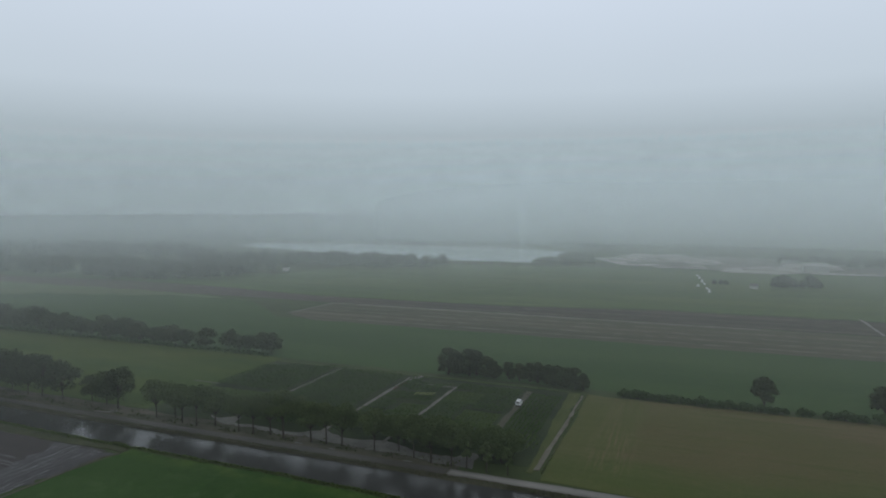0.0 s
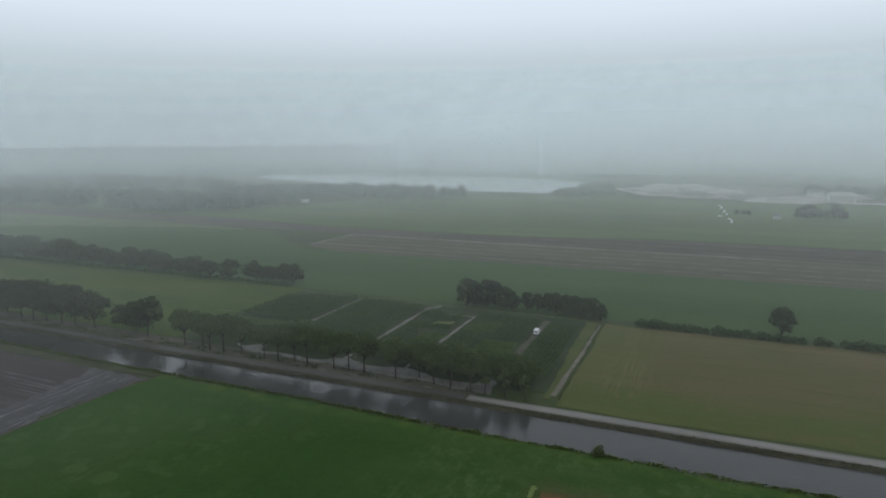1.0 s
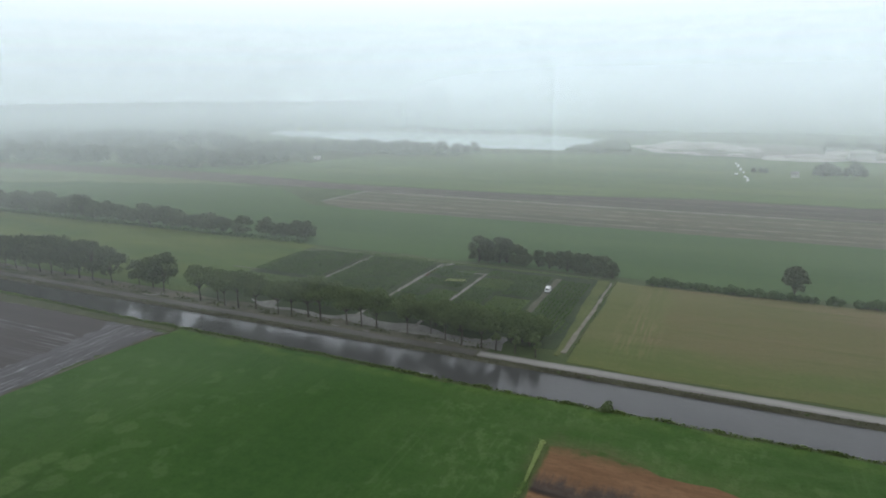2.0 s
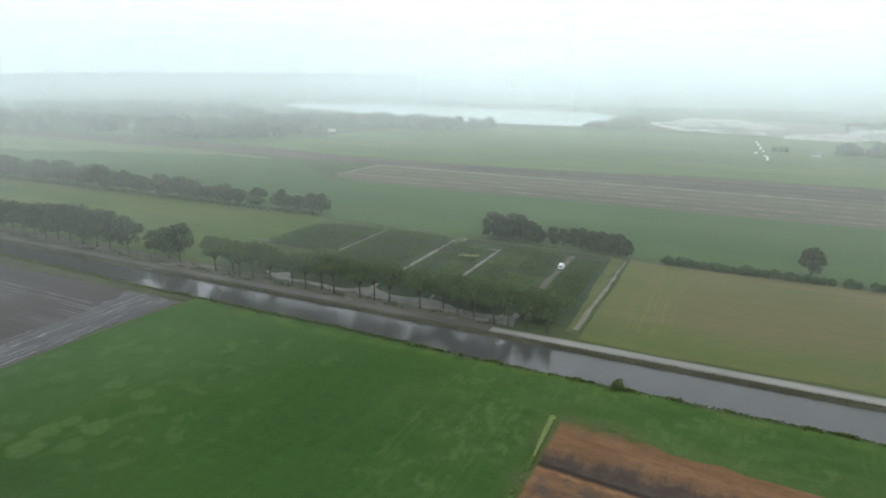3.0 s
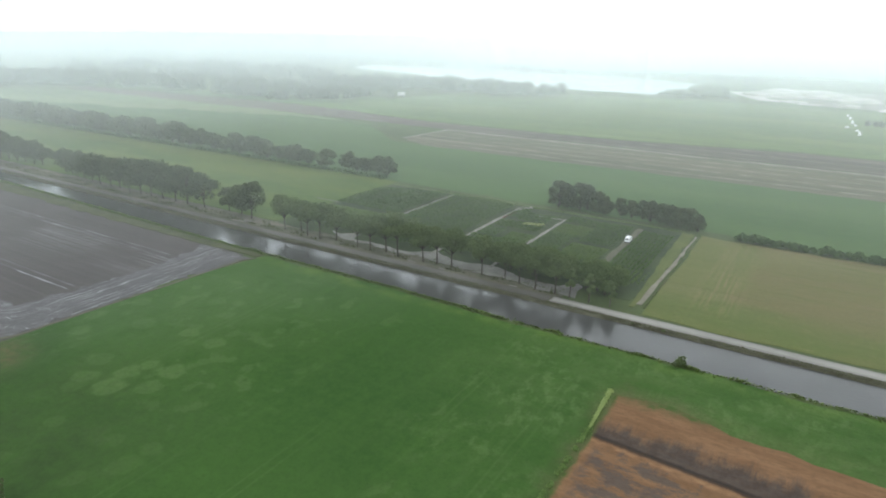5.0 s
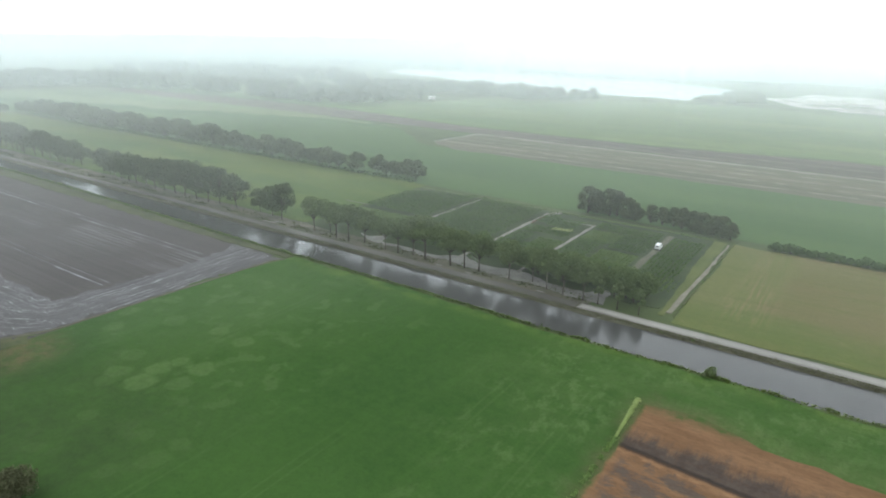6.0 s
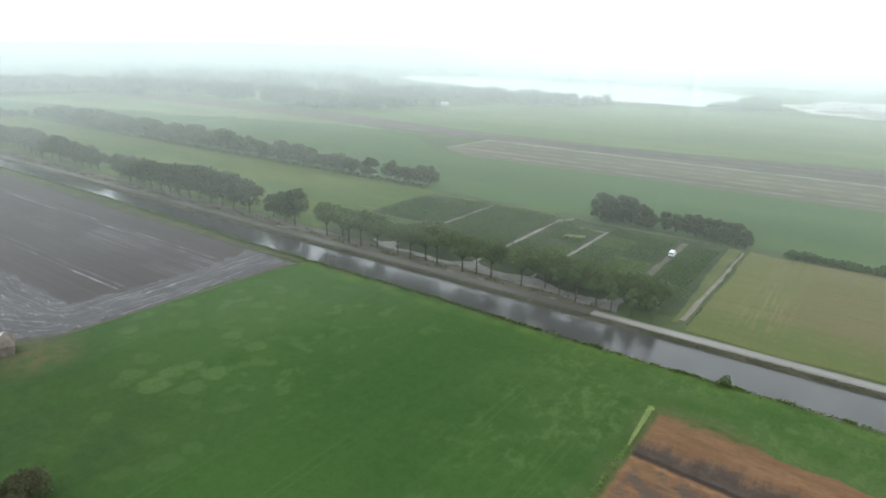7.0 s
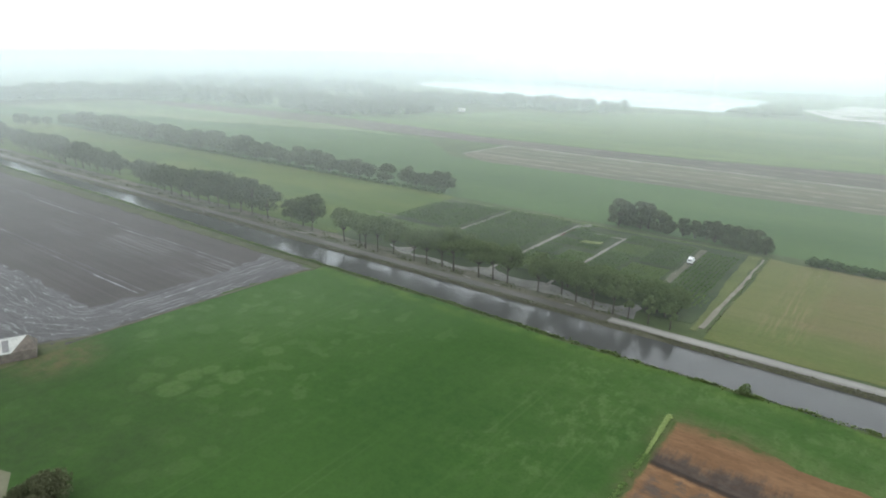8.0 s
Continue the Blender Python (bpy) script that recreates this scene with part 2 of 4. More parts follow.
def peat_sand(name, sand_a, sand_b, peat_a, peat_b):
    """Rusty sand turned up over black peat: a ragged peat band, a furrow, and a greyer plot beyond it."""
    m, n, l, p = material(name)
    x, y, _ = axes(n, l)
    fine = noise_node(n, l, 1.3, 5, 0.7, (0.6, 1, 1))
    col = blend(n, l, span(n, l, noise_node(n, l, 0.25, 4, 0.65, (0.35, 1.5, 1)), 0.3, 0.7), sand_a, sand_b)
    rag = span(n, l, noise_node(n, l, 0.30, 6, 0.75, (1.3, 0.28, 1)), 0.2, 0.8, -3.0, 3.0)
    lean = calc(n, l, "ADD", y, calc(n, l, "MULTIPLY", calc(n, l, "MAXIMUM", calc(n, l, "ADD", x, 4.0), 0.0), 0.1))
    v = calc(n, l, "ADD", lean, rag)
    foot = calc(n, l, "ADD", calc(n, l, "ADD", y, calc(n, l, "MULTIPLY", x, 0.075)), calc(n, l, "MULTIPLY", rag, 0.08))
    band = calc(n, l, "MULTIPLY", span(n, l, v, 91.6, 86.8), span(n, l, foot, 82.9, 83.5))
    dark = blend(n, l, span(n, l, noise_node(n, l, 0.5, 4, 0.7), 0.3, 0.7), peat_a, peat_b)
    col = blend(n, l, calc(n, l, "MULTIPLY", band, 0.88), col, dark)
    furrow = calc(n, l, "MULTIPLY", span(n, l, foot, 82.4, 83.0), span(n, l, foot, 84.2, 83.5))
    col = blend(n, l, calc(n, l, "MULTIPLY", furrow, 0.8), col, tuple(c * 0.6 for c in peat_a))
    ridge = calc(n, l, "MULTIPLY", span(n, l, foot, 81.3, 81.9), span(n, l, foot, 82.6, 82.1))
    ridge = calc(n, l, "MULTIPLY", ridge, span(n, l, noise_node(n, l, 0.35, 4, 0.7), 0.35, 0.6, 0.0, 0.8))
    col = blend(n, l, ridge, col, tuple(c * 1.25 for c in sand_b))
    plot = calc(n, l, "MULTIPLY", span(n, l, calc(n, l, "ADD", foot, calc(n, l, "MULTIPLY", rag, 0.6)), 81.6, 80.0), span(n, l, calc(n, l, "ADD", x, calc(n, l, "MULTIPLY", rag, 0.4)), -23.5, -21.5))
    plot = calc(n, l, "MULTIPLY", plot, calc(n, l, "MULTIPLY", span(n, l, calc(n, l, "ADD", x, rag), -5.0, -9.0), span(n, l, noise_node(n, l, 0.3, 6, 0.72, (0.6, 1.2, 1)), 0.42, 0.54)))
    col = blend(n, l, calc(n, l, "MULTIPLY", plot, 0.8), col, blend(n, l, fine, peat_b, tuple(c * 1.25 for c in peat_b)))
    col = blend(n, l, span(n, l, fine, 0.3, 0.55, 0.35, 0.0), col, tuple(c * 0.5 for c in sand_a))
    swarm = span(n, l, noise_node(n, l, 0.5, 5, 0.7, (0.8, 0.8, 1)), 0.2, 0.8, -1.1, 1.1)
    soft = span(n, l, x, 4.0, -8.0, 0.25, 1.0)
    brow = calc(n, l, "ADD", calc(n, l, "ADD", y, calc(n, l, "MULTIPLY", x, 0.012)), calc(n, l, "MULTIPLY", swarm, soft))
    side = calc(n, l, "ADD", calc(n, l, "MULTIPLY", x, -1.0), calc(n, l, "MULTIPLY", swarm, 0.35))
    weedy = calc(n, l, "MAXIMUM", span(n, l, brow, 97.2, 98.9), span(n, l, side, 23.6, 24.6))
    col = blend(n, l, calc(n, l, "MULTIPLY", span(n, l, brow, 95.2, 98.4, 0.0, 0.6), soft), col, (0.085, 0.075, 0.030))
    turf = blend(n, l, noise_node(n, l, 0.8, 4, 0.65), (0.031, 0.068, 0.013), (0.044, 0.090, 0.018))
    turf = blend(n, l, calc(n, l, "MULTIPLY", span(n, l, x, -6, -12, 0.0, 0.7), span(n, l, noise_node(n, l, 0.3, 5, 0.7), 0.3, 0.6)), turf, (0.095, 0.082, 0.036))
    col = blend(n, l, weedy, col, turf)
    l.new(col, p.inputs["Base Color"])
    p.inputs["Roughness"].default_value = 0.9
    p.inputs["Specular IOR Level"].default_value = 0.15
    bump(n, l, p, fine, 0.15)
    return m


def mud(name, dark, light, wet, stretch):
    """Wet ploughland: long wheel streaks, the wet ones smoother, their sky sheen painted paler."""
    m, n, l, p = material(name)
    broad = span(n, l, noise_node(n, l, 0.03, 4, 0.6), 0.3, 0.7)
    st = span(n, l, noise_node(n, l, 0.8, 5, 0.7, stretch), 0.495, 0.65)
    st = calc(n, l, "MULTIPLY", st, span(n, l, noise_node(n, l, 0.09, 3), 0.35, 0.6))
    fine = noise_node(n, l, 1.2, 5, 0.7)
    col = blend(n, l, broad, dark, light)
    col = blend(n, l, span(n, l, fine, 0.3, 0.6, 0.4, 0.0), col, tuple(c * 0.6 for c in dark))
    l.new(blend(n, l, st, col, wet), p.inputs["Base Color"])
    l.new(span(n, l, st, 0.0, 1.0, 0.85, 0.35), p.inputs["Roughness"])
    bump(n, l, p, fine, 0.06)
    return m


def wheel_ruts(name, dark, light, wet):
    """A muddy headland: ruts that follow the field's edge and swing round its corner, the wet ones with painted pale
    sheen.
    """
    m, n, l, p = material(name)
    x, y, _ = axes(n, l)
    ex = calc(n, l, "MAXIMUM", calc(n, l, "ADD", x, 150.0), 0.0)
    ey = calc(n, l, "MAXIMUM", calc(n, l, "SUBTRACT", 61.0, y), 0.0)
    off = calc(n, l, "SQRT", calc(n, l, "ADD", calc(n, l, "MULTIPLY", ex, ex), calc(n, l, "MULTIPLY", ey, ey)))
    off = calc(n, l, "ADD", off, span(n, l, noise_node(n, l, 0.07, 4, 0.6), 0.2, 0.8, -1.0, 1.0))
    run = calc(n, l, "MULTIPLY", calc(n, l, "ADD", x, y), 0.03)
    vec = n.new("ShaderNodeCombineXYZ")
    l.new(off, vec.inputs[0])
    l.new(run, vec.inputs[1])
    rut = []
    for scale in (1.3, 3.2):
        t = n.new("ShaderNodeTexNoise")
        t.inputs["Scale"].default_value, t.inputs["Detail"].default_value, t.inputs["Roughness"].default_value = scale, 6, 0.72
        l.new(vec.outputs[0], t.inputs["Vector"])
        rut.append(t.outputs[0])
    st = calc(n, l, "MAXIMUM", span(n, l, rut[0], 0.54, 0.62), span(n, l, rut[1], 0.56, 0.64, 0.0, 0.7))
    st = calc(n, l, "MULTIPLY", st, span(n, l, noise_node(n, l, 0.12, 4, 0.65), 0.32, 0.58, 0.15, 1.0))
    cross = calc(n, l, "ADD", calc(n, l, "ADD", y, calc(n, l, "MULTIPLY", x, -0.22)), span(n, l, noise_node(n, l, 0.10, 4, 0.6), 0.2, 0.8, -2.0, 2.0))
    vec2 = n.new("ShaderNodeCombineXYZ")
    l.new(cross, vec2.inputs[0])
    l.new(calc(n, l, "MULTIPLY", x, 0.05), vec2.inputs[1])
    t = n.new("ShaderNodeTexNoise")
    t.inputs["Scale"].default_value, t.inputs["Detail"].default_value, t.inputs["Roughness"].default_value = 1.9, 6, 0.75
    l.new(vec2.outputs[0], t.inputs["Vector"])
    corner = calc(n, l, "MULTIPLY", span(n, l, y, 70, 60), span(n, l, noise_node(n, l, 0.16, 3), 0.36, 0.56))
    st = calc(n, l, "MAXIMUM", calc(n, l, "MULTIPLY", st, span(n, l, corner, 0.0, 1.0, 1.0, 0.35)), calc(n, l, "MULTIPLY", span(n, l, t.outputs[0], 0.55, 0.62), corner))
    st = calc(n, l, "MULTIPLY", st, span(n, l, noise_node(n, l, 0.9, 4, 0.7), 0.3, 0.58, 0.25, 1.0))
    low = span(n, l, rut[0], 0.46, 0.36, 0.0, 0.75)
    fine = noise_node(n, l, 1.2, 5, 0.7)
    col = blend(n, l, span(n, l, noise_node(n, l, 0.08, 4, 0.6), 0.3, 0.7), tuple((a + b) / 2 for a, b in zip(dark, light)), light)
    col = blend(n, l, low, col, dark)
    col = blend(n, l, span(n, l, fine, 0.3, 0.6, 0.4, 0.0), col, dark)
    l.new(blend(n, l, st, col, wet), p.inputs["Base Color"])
    l.new(span(n, l, st, 0.0, 1.0, 0.8, 0.4), p.inputs["Roughness"])
    bump(n, l, p, rut[0], 0.12)
    return m


def ploughed(name, dark, light, wet):
    """Ploughland: warm brown earth in long fine furrows, with wet furrows in places, their sheen painted pale."""
    m, n, l, p = material(name)
    x, y, _ = axes(n, l)
    fur = noise_node(n, l, 1.5, 5, 0.65, (0.006, 1.0, 1))
    col = blend(n, l, span(n, l, noise_node(n, l, 0.03, 4, 0.6), 0.3, 0.7), dark, light)
    col = blend(n, l, span(n, l, fur, 0.36, 0.5, 0.5, 0.0), col, tuple(c * 0.82 for c in dark))
    col = blend(n, l, span(n, l, fur, 0.5, 0.66, 0.0, 0.5), col, tuple(c * 1.15 for c in light))
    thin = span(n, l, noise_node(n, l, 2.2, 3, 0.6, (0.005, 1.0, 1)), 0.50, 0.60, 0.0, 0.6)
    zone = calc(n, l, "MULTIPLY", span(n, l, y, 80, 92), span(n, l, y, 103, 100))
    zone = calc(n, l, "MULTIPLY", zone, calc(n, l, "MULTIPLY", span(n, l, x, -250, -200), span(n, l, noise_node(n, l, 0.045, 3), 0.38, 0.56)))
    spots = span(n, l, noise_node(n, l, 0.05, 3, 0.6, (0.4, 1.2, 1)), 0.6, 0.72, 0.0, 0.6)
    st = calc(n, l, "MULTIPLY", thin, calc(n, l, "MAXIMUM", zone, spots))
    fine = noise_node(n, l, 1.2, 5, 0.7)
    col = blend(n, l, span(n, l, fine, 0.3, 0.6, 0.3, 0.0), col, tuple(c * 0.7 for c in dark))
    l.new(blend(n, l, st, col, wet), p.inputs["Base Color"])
    l.new(span(n, l, st, 0.0, 1.0, 0.85, 0.45), p.inputs["Roughness"])
    bump(n, l, p, fine, 0.06)
    return m


def water(name, colour, rough, wave, stretch=(1, 1, 1), ripple=1.4):
    m, n, l, p = material(name)
    l.new(blend(n, l, noise_node(n, l, 0.05, 3), tuple(c * 0.7 for c in colour), colour), p.inputs["Base Color"])
    p.inputs["Roughness"].default_value = rough
    p.inputs["IOR"].default_value = 1.33
    p.inputs["Specular IOR Level"].default_value = 0.5
    bump(n, l, p, noise_node(n, l, ripple, 2, 0.5, stretch), wave, 0.4)
    return m


def mist_material(name, alpha, top, colour, far):
    """A veil of mist that fades upwards; the far veils are thinner towards the woods."""
    m, n, l, p = material(name)
    n.remove(p)
    out = n["Material Output"]
    front, back, both, clear, mix = (n.new("ShaderNode" + k) for k in ("BsdfDiffuse", "BsdfTranslucent", "AddShader", "BsdfTransparent", "MixShader"))
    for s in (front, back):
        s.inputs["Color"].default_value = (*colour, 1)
    l.new(front.outputs[0], both.inputs[0])
    l.new(back.outputs[0], both.inputs[1])
    z = axes(n, l)[2]
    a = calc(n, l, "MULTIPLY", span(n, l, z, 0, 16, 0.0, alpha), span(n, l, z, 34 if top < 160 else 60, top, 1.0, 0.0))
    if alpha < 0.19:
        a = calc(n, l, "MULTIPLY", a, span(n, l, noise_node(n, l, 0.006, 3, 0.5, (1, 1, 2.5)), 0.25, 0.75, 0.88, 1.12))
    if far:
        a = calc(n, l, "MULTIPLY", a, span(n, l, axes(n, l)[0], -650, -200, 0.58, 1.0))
    l.new(a, mix.inputs[0])
    l.new(clear.outputs[0], mix.inputs[1])
    l.new(both.outputs[0], mix.inputs[2])
    l.new(mix.outputs[0], out.inputs[0])
    return m


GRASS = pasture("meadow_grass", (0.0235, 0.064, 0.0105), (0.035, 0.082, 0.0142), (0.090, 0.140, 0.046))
WILD = soil("rough_grass", (0.045, 0.066, 0.022), (0.070, 0.092, 0.032), 0.04, 0.8, relief=0.15)
FIELD_N = soil("young_crop", (0.040, 0.082, 0.022), (0.058, 0.104, 0.028), 0.012, 0.5, stretch=(0.4, 1.5, 1), lines=("Y", 9.0, (0.068, 0.108, 0.036), 0.3))
FIELD_YELLOW = soil("yellowing_grass", (0.048, 0.088, 0.018), (0.094, 0.120, 0.025), 0.022, 0.5, stretch=(0.5, 1.4, 1))
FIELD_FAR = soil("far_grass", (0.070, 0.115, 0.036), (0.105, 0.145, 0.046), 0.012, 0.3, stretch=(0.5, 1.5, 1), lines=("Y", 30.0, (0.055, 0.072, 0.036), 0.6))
STUBBLE = cut_stubble("stubble", (0.088, 0.112, 0.028), (0.168, 0.135, 0.070), (0.25, 0.165, 0.10))
STUBBLE_FAR = soil("pale_stubble", (0.074, 0.076, 0.044), (0.112, 0.102, 0.066), 0.03, 0.4, stretch=(0.25, 2.2, 1), lines=("Y", 11.0, (0.20, 0.19, 0.15), 0.8))
EARTH_FAR = soil("dark_tilled_earth", (0.056, 0.048, 0.036), (0.098, 0.083, 0.060), 0.02, 0.4, stretch=(0.3, 1.6, 1), lines=("Y", 14.0, (0.15, 0.13, 0.105), 0.8))
EARTH_ROSE = soil("thin_sown_earth", (0.080, 0.074, 0.048), (0.115, 0.095, 0.066), 0.015, 0.3, stretch=(0.4, 1.5, 1))
ORANGE = peat_sand("rusty_sand", (0.138, 0.075, 0.036), (0.195, 0.112, 0.058), (0.036, 0.031, 0.028), (0.062, 0.053, 0.047))
# Third colour of these three muds: sky sheen on wet earth, painted in.
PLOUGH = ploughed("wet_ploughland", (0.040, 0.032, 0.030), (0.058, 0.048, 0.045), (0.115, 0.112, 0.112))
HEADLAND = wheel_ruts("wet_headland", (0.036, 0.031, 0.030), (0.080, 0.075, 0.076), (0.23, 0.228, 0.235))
TRACKS = mud("wet_wheel_tracks", (0.058, 0.052, 0.052), (0.088, 0.082, 0.082), (0.15, 0.148, 0.152), (0.05, 1.4, 1))
VERGE = soil("leaf_littered_verge", (0.058, 0.064, 0.036), (0.136, 0.122, 0.092), 0.20, 1.0, stretch=(0.4, 1, 1))
BANK = soil("grassy_bank", (0.066, 0.064, 0.042), (0.104, 0.100, 0.068), 0.2, 1.3, relief=0.2)
GRAVEL = soil("pale_gravel", (0.15, 0.14, 0.12), (0.235, 0.222, 0.195), 0.2, 1.5)
CONCRETE = soil("worn_concrete", (0.165, 0.157, 0.14), (0.24, 0.228, 0.205), 0.15, 1.2, rough=0.75, stretch=(0.4, 1, 1), relief=0.01)
ROADWAY = soil("grey_asphalt", (0.064, 0.061, 0.049), (0.126, 0.115, 0.098), 0.14, 0.9, rough=0.6, stretch=(0.3, 1.2, 1), relief=0.01)
SAND = soil("white_sand", (0.36, 0.34, 0.315), (0.52, 0.495, 0.465), 0.03, 0.4, relief=0.3)
CANAL = water("canal_water", (0.074, 0.075, 0.071), 0.07, 0.10, (0.22, 1.0, 1), 2.8)
# The lake's bright sky reflection is put into its pale base colour.
LAKE = water("lake_sky_pale", (0.56, 0.65, 0.64), 0.25, 0.1)
LEAF = leaf_material("oak_leaves", (0.102, 0.138, 0.057), (0.123, 0.160, 0.066))
LEAF_ROW = leaf_material("dull_oak_leaves", (0.072, 0.092, 0.050), (0.096, 0.117, 0.060))
LEAF_FAR = leaf_material("wood_leaves", (0.036, 0.044, 0.025), (0.039, 0.047, 0.027))
LEAF_LIME = leaf_material("young_leaves", (0.110, 0.154, 0.058), (0.132, 0.176, 0.068))
SHRUB = leaf_material("nursery_leaves", (0.061, 0.108, 0.029), (0.085, 0.132, 0.037))
SHRUB_DARK = leaf_material("conifer_leaves", (0.072, 0.118, 0.043), (0.091, 0.139, 0.051))
SHRUB_LIGHT = leaf_material("light_nursery_leaves", (0.087, 0.134, 0.042), (0.120, 0.168, 0.056))
SHRUB_YELLOW = leaf_material("golden_leaves", (0.218, 0.265, 0.098), (0.345, 0.380, 0.172))
REED = leaf_material("pale_reeds", (0.28, 0.36, 0.13), (0.42, 0.50, 0.21))
BARK = plain("bark", (0.075, 0.060, 0.045), 0.9, vary=0.5, scale=4)
WHITE = plain("white_paint", (0.80, 0.80, 0.79), 0.35, vary=0.06)
WRAP = plain("white_wrap", (0.56, 0.58, 0.55), 0.4, vary=0.2)
GLASS = plain("dark_glass", (0.02, 0.022, 0.025), 0.1)
RUBBER = plain("rubber", (0.02, 0.02, 0.02), 0.8)
ROOF_PALE = plain("pale_sheet_roof", (0.52, 0.51, 0.47), 0.5, vary=0.3, scale=0.8)
WALL_BROWN = plain("weathered_boards", (0.15, 0.12, 0.095), 0.85, vary=0.45, scale=0.9)
WALL_PALE = plain("pale_plaster", (0.55, 0.54, 0.52), 0.8, vary=0.2)
ROOF_GREY = plain("grey_roof", (0.22, 0.21, 0.21), 0.7, vary=0.3)


# ---- mesh helpers ----
def mesh_of(name, verts, faces, mat, smooth=False):
    me = bpy.data.meshes.new(name)
    me.from_pydata([tuple(map(float, v)) for v in verts], [], [tuple(map(int, q)) for q in faces])
    me.materials.append(mat)
    if smooth:
        me.polygons.foreach_set("use_smooth", [True] * len(me.polygons))
    me.update()
    return me


def part(name, bm, mat, parent=None, label=""):
    """Links a bmesh, or a ready mesh, as one object under a thing."""
    if isinstance(bm, bmesh.types.BMesh):
        me = bpy.data.meshes.new(name)
        bm.to_mesh(me)
        bm.free()
        me.materials.append(mat)
    else:
        me = bm
    ob = new(name, me)
    ob.parent = parent
    return tagged(ob, label)


def box(bm, x0, y0, z0, x1, y1, z1, bevel=0.0):
    got = bmesh.ops.create_cube(bm, size=1.0)["verts"]
    bmesh.ops.scale(bm, vec=(x1 - x0, y1 - y0, z1 - z0), verts=got)
    bmesh.ops.translate(bm, vec=((x0 + x1) / 2, (y0 + y1) / 2, (z0 + z1) / 2), verts=got)
    if bevel:
        bmesh.ops.bevel(bm, geom=list({e for v in got for e in v.link_edges}), offset=bevel, segments=2, affect="EDGES")


def cards(points, outward, size, rng, lean=0.8):
    """Small folded leaf sprays at the points, each a bent pair of quads that faces roughly outward."""
    k = len(points)
    nrm = outward + rng.normal(0, lean, (k, 3))
    nrm /= np.linalg.norm(nrm, axis=1)[:, None] + 1e-9
    a = np.cross(nrm, rng.normal(0, 1, (k, 3)))
    a /= np.linalg.norm(a, axis=1)[:, None] + 1e-9
    b = np.cross(nrm, a)
    s = size * rng.uniform(0.55, 1.25, (k, 1))
    w = s * rng.uniform(0.55, 0.95, (k, 1))
    fold = nrm * s * rng.uniform(0.1, 0.35, (k, 1))
    quad = np.stack([points - a * s - b * w * 0.4, points + b * w * -0.9 + fold, points + a * s * 0.9 - b * w * 0.2, points + a * s * 0.5 + b * w, points + fold * 0.6, points - a * s * 0.7 + b * w * 0.8], 1)
    verts = quad.reshape(-1, 3)
    base = np.arange(k)[:, None] * 6
    faces = np.concatenate([base + np.array([[0, 1, 4, 5]]), base + np.array([[1, 2, 3, 4]])])
    return verts, faces


def lobes_cloud(rng, lobes, per):
    pts, out = [], []
    for c, r in lobes:
        d = rng.normal(0, 1, (per, 3))
        d /= np.linalg.norm(d, axis=1)[:, None]
        d[:, 2] = np.where(d[:, 2] < -0.55, -d[:, 2], d[:, 2])
        pts.append(np.array(c) + d * np.array(r) * rng.uniform(0.55, 1.05, (per, 1)))
        out.append(d)
    return np.concatenate(pts), np.concatenate(out)


def tube(bm, a, b, ra, rb, sides=7):
    a, b = Vector(a), Vector(b)
    q = (b - a).to_track_quat("Z", "Y")
    rings = [[bm.verts.new(p + q @ Vector((r * math.cos(2 * math.pi * i / sides), r * math.sin(2 * math.pi * i / sides), 0))) for i in range(sides)] for p, r in ((a, ra), (b, rb))]
    for i in range(sides):
        j = (i + 1) % sides
        bm.faces.new((rings[0][i], rings[0][j], rings[1][j], rings[1][i]))
    bm.faces.new(list(reversed(rings[0])))
    bm.faces.new(rings[1])


def patch(name, pts, z, mat, label, category, jitter=0.35, step=7.0, seed=1):
    """A field or surface as a low sheet with a slightly ragged border, on the ground."""
    rng = np.random.default_rng(seed)
    ring = []
    for (x0, y0), (x1, y1) in zip(pts, pts[1:] + pts[:1]):
        k = max(1, min(160, int(math.hypot(x1 - x0, y1 - y0) / step)))
        for i in range(k):
            ring.append((x0 + (x1 - x0) * i / k + rng.normal(0, jitter), y0 + (y1 - y0) * i / k + rng.normal(0, jitter)))
    bm = bmesh.new()
    top = bm.faces.new([bm.verts.new((x, y, z)) for x, y in ring])
    if top.normal.z < 0 or sum(a[0] * b[1] - a[1] * b[0] for a, b in zip(ring, ring[1:] + ring[:1])) < 0:
        bmesh.ops.reverse_faces(bm, faces=[top])
    rim = bmesh.ops.extrude_face_region(bm, geom=[top])
    bmesh.ops.translate(bm, vec=(0, 0, -z - 0.02), verts=[v for v in rim["geom"] if isinstance(v, bmesh.types.BMVert)])
    bmesh.ops.recalc_face_normals(bm, faces=bm.faces)
    bmesh.ops.triangulate(bm, faces=bm.faces)
    return tagged(part(name, bm, mat), label, category, kind="structure")


def rect(x0, y0, x1, y1):
    return [(x0, y0), (x1, y0), (x1, y1), (x0, y1)]


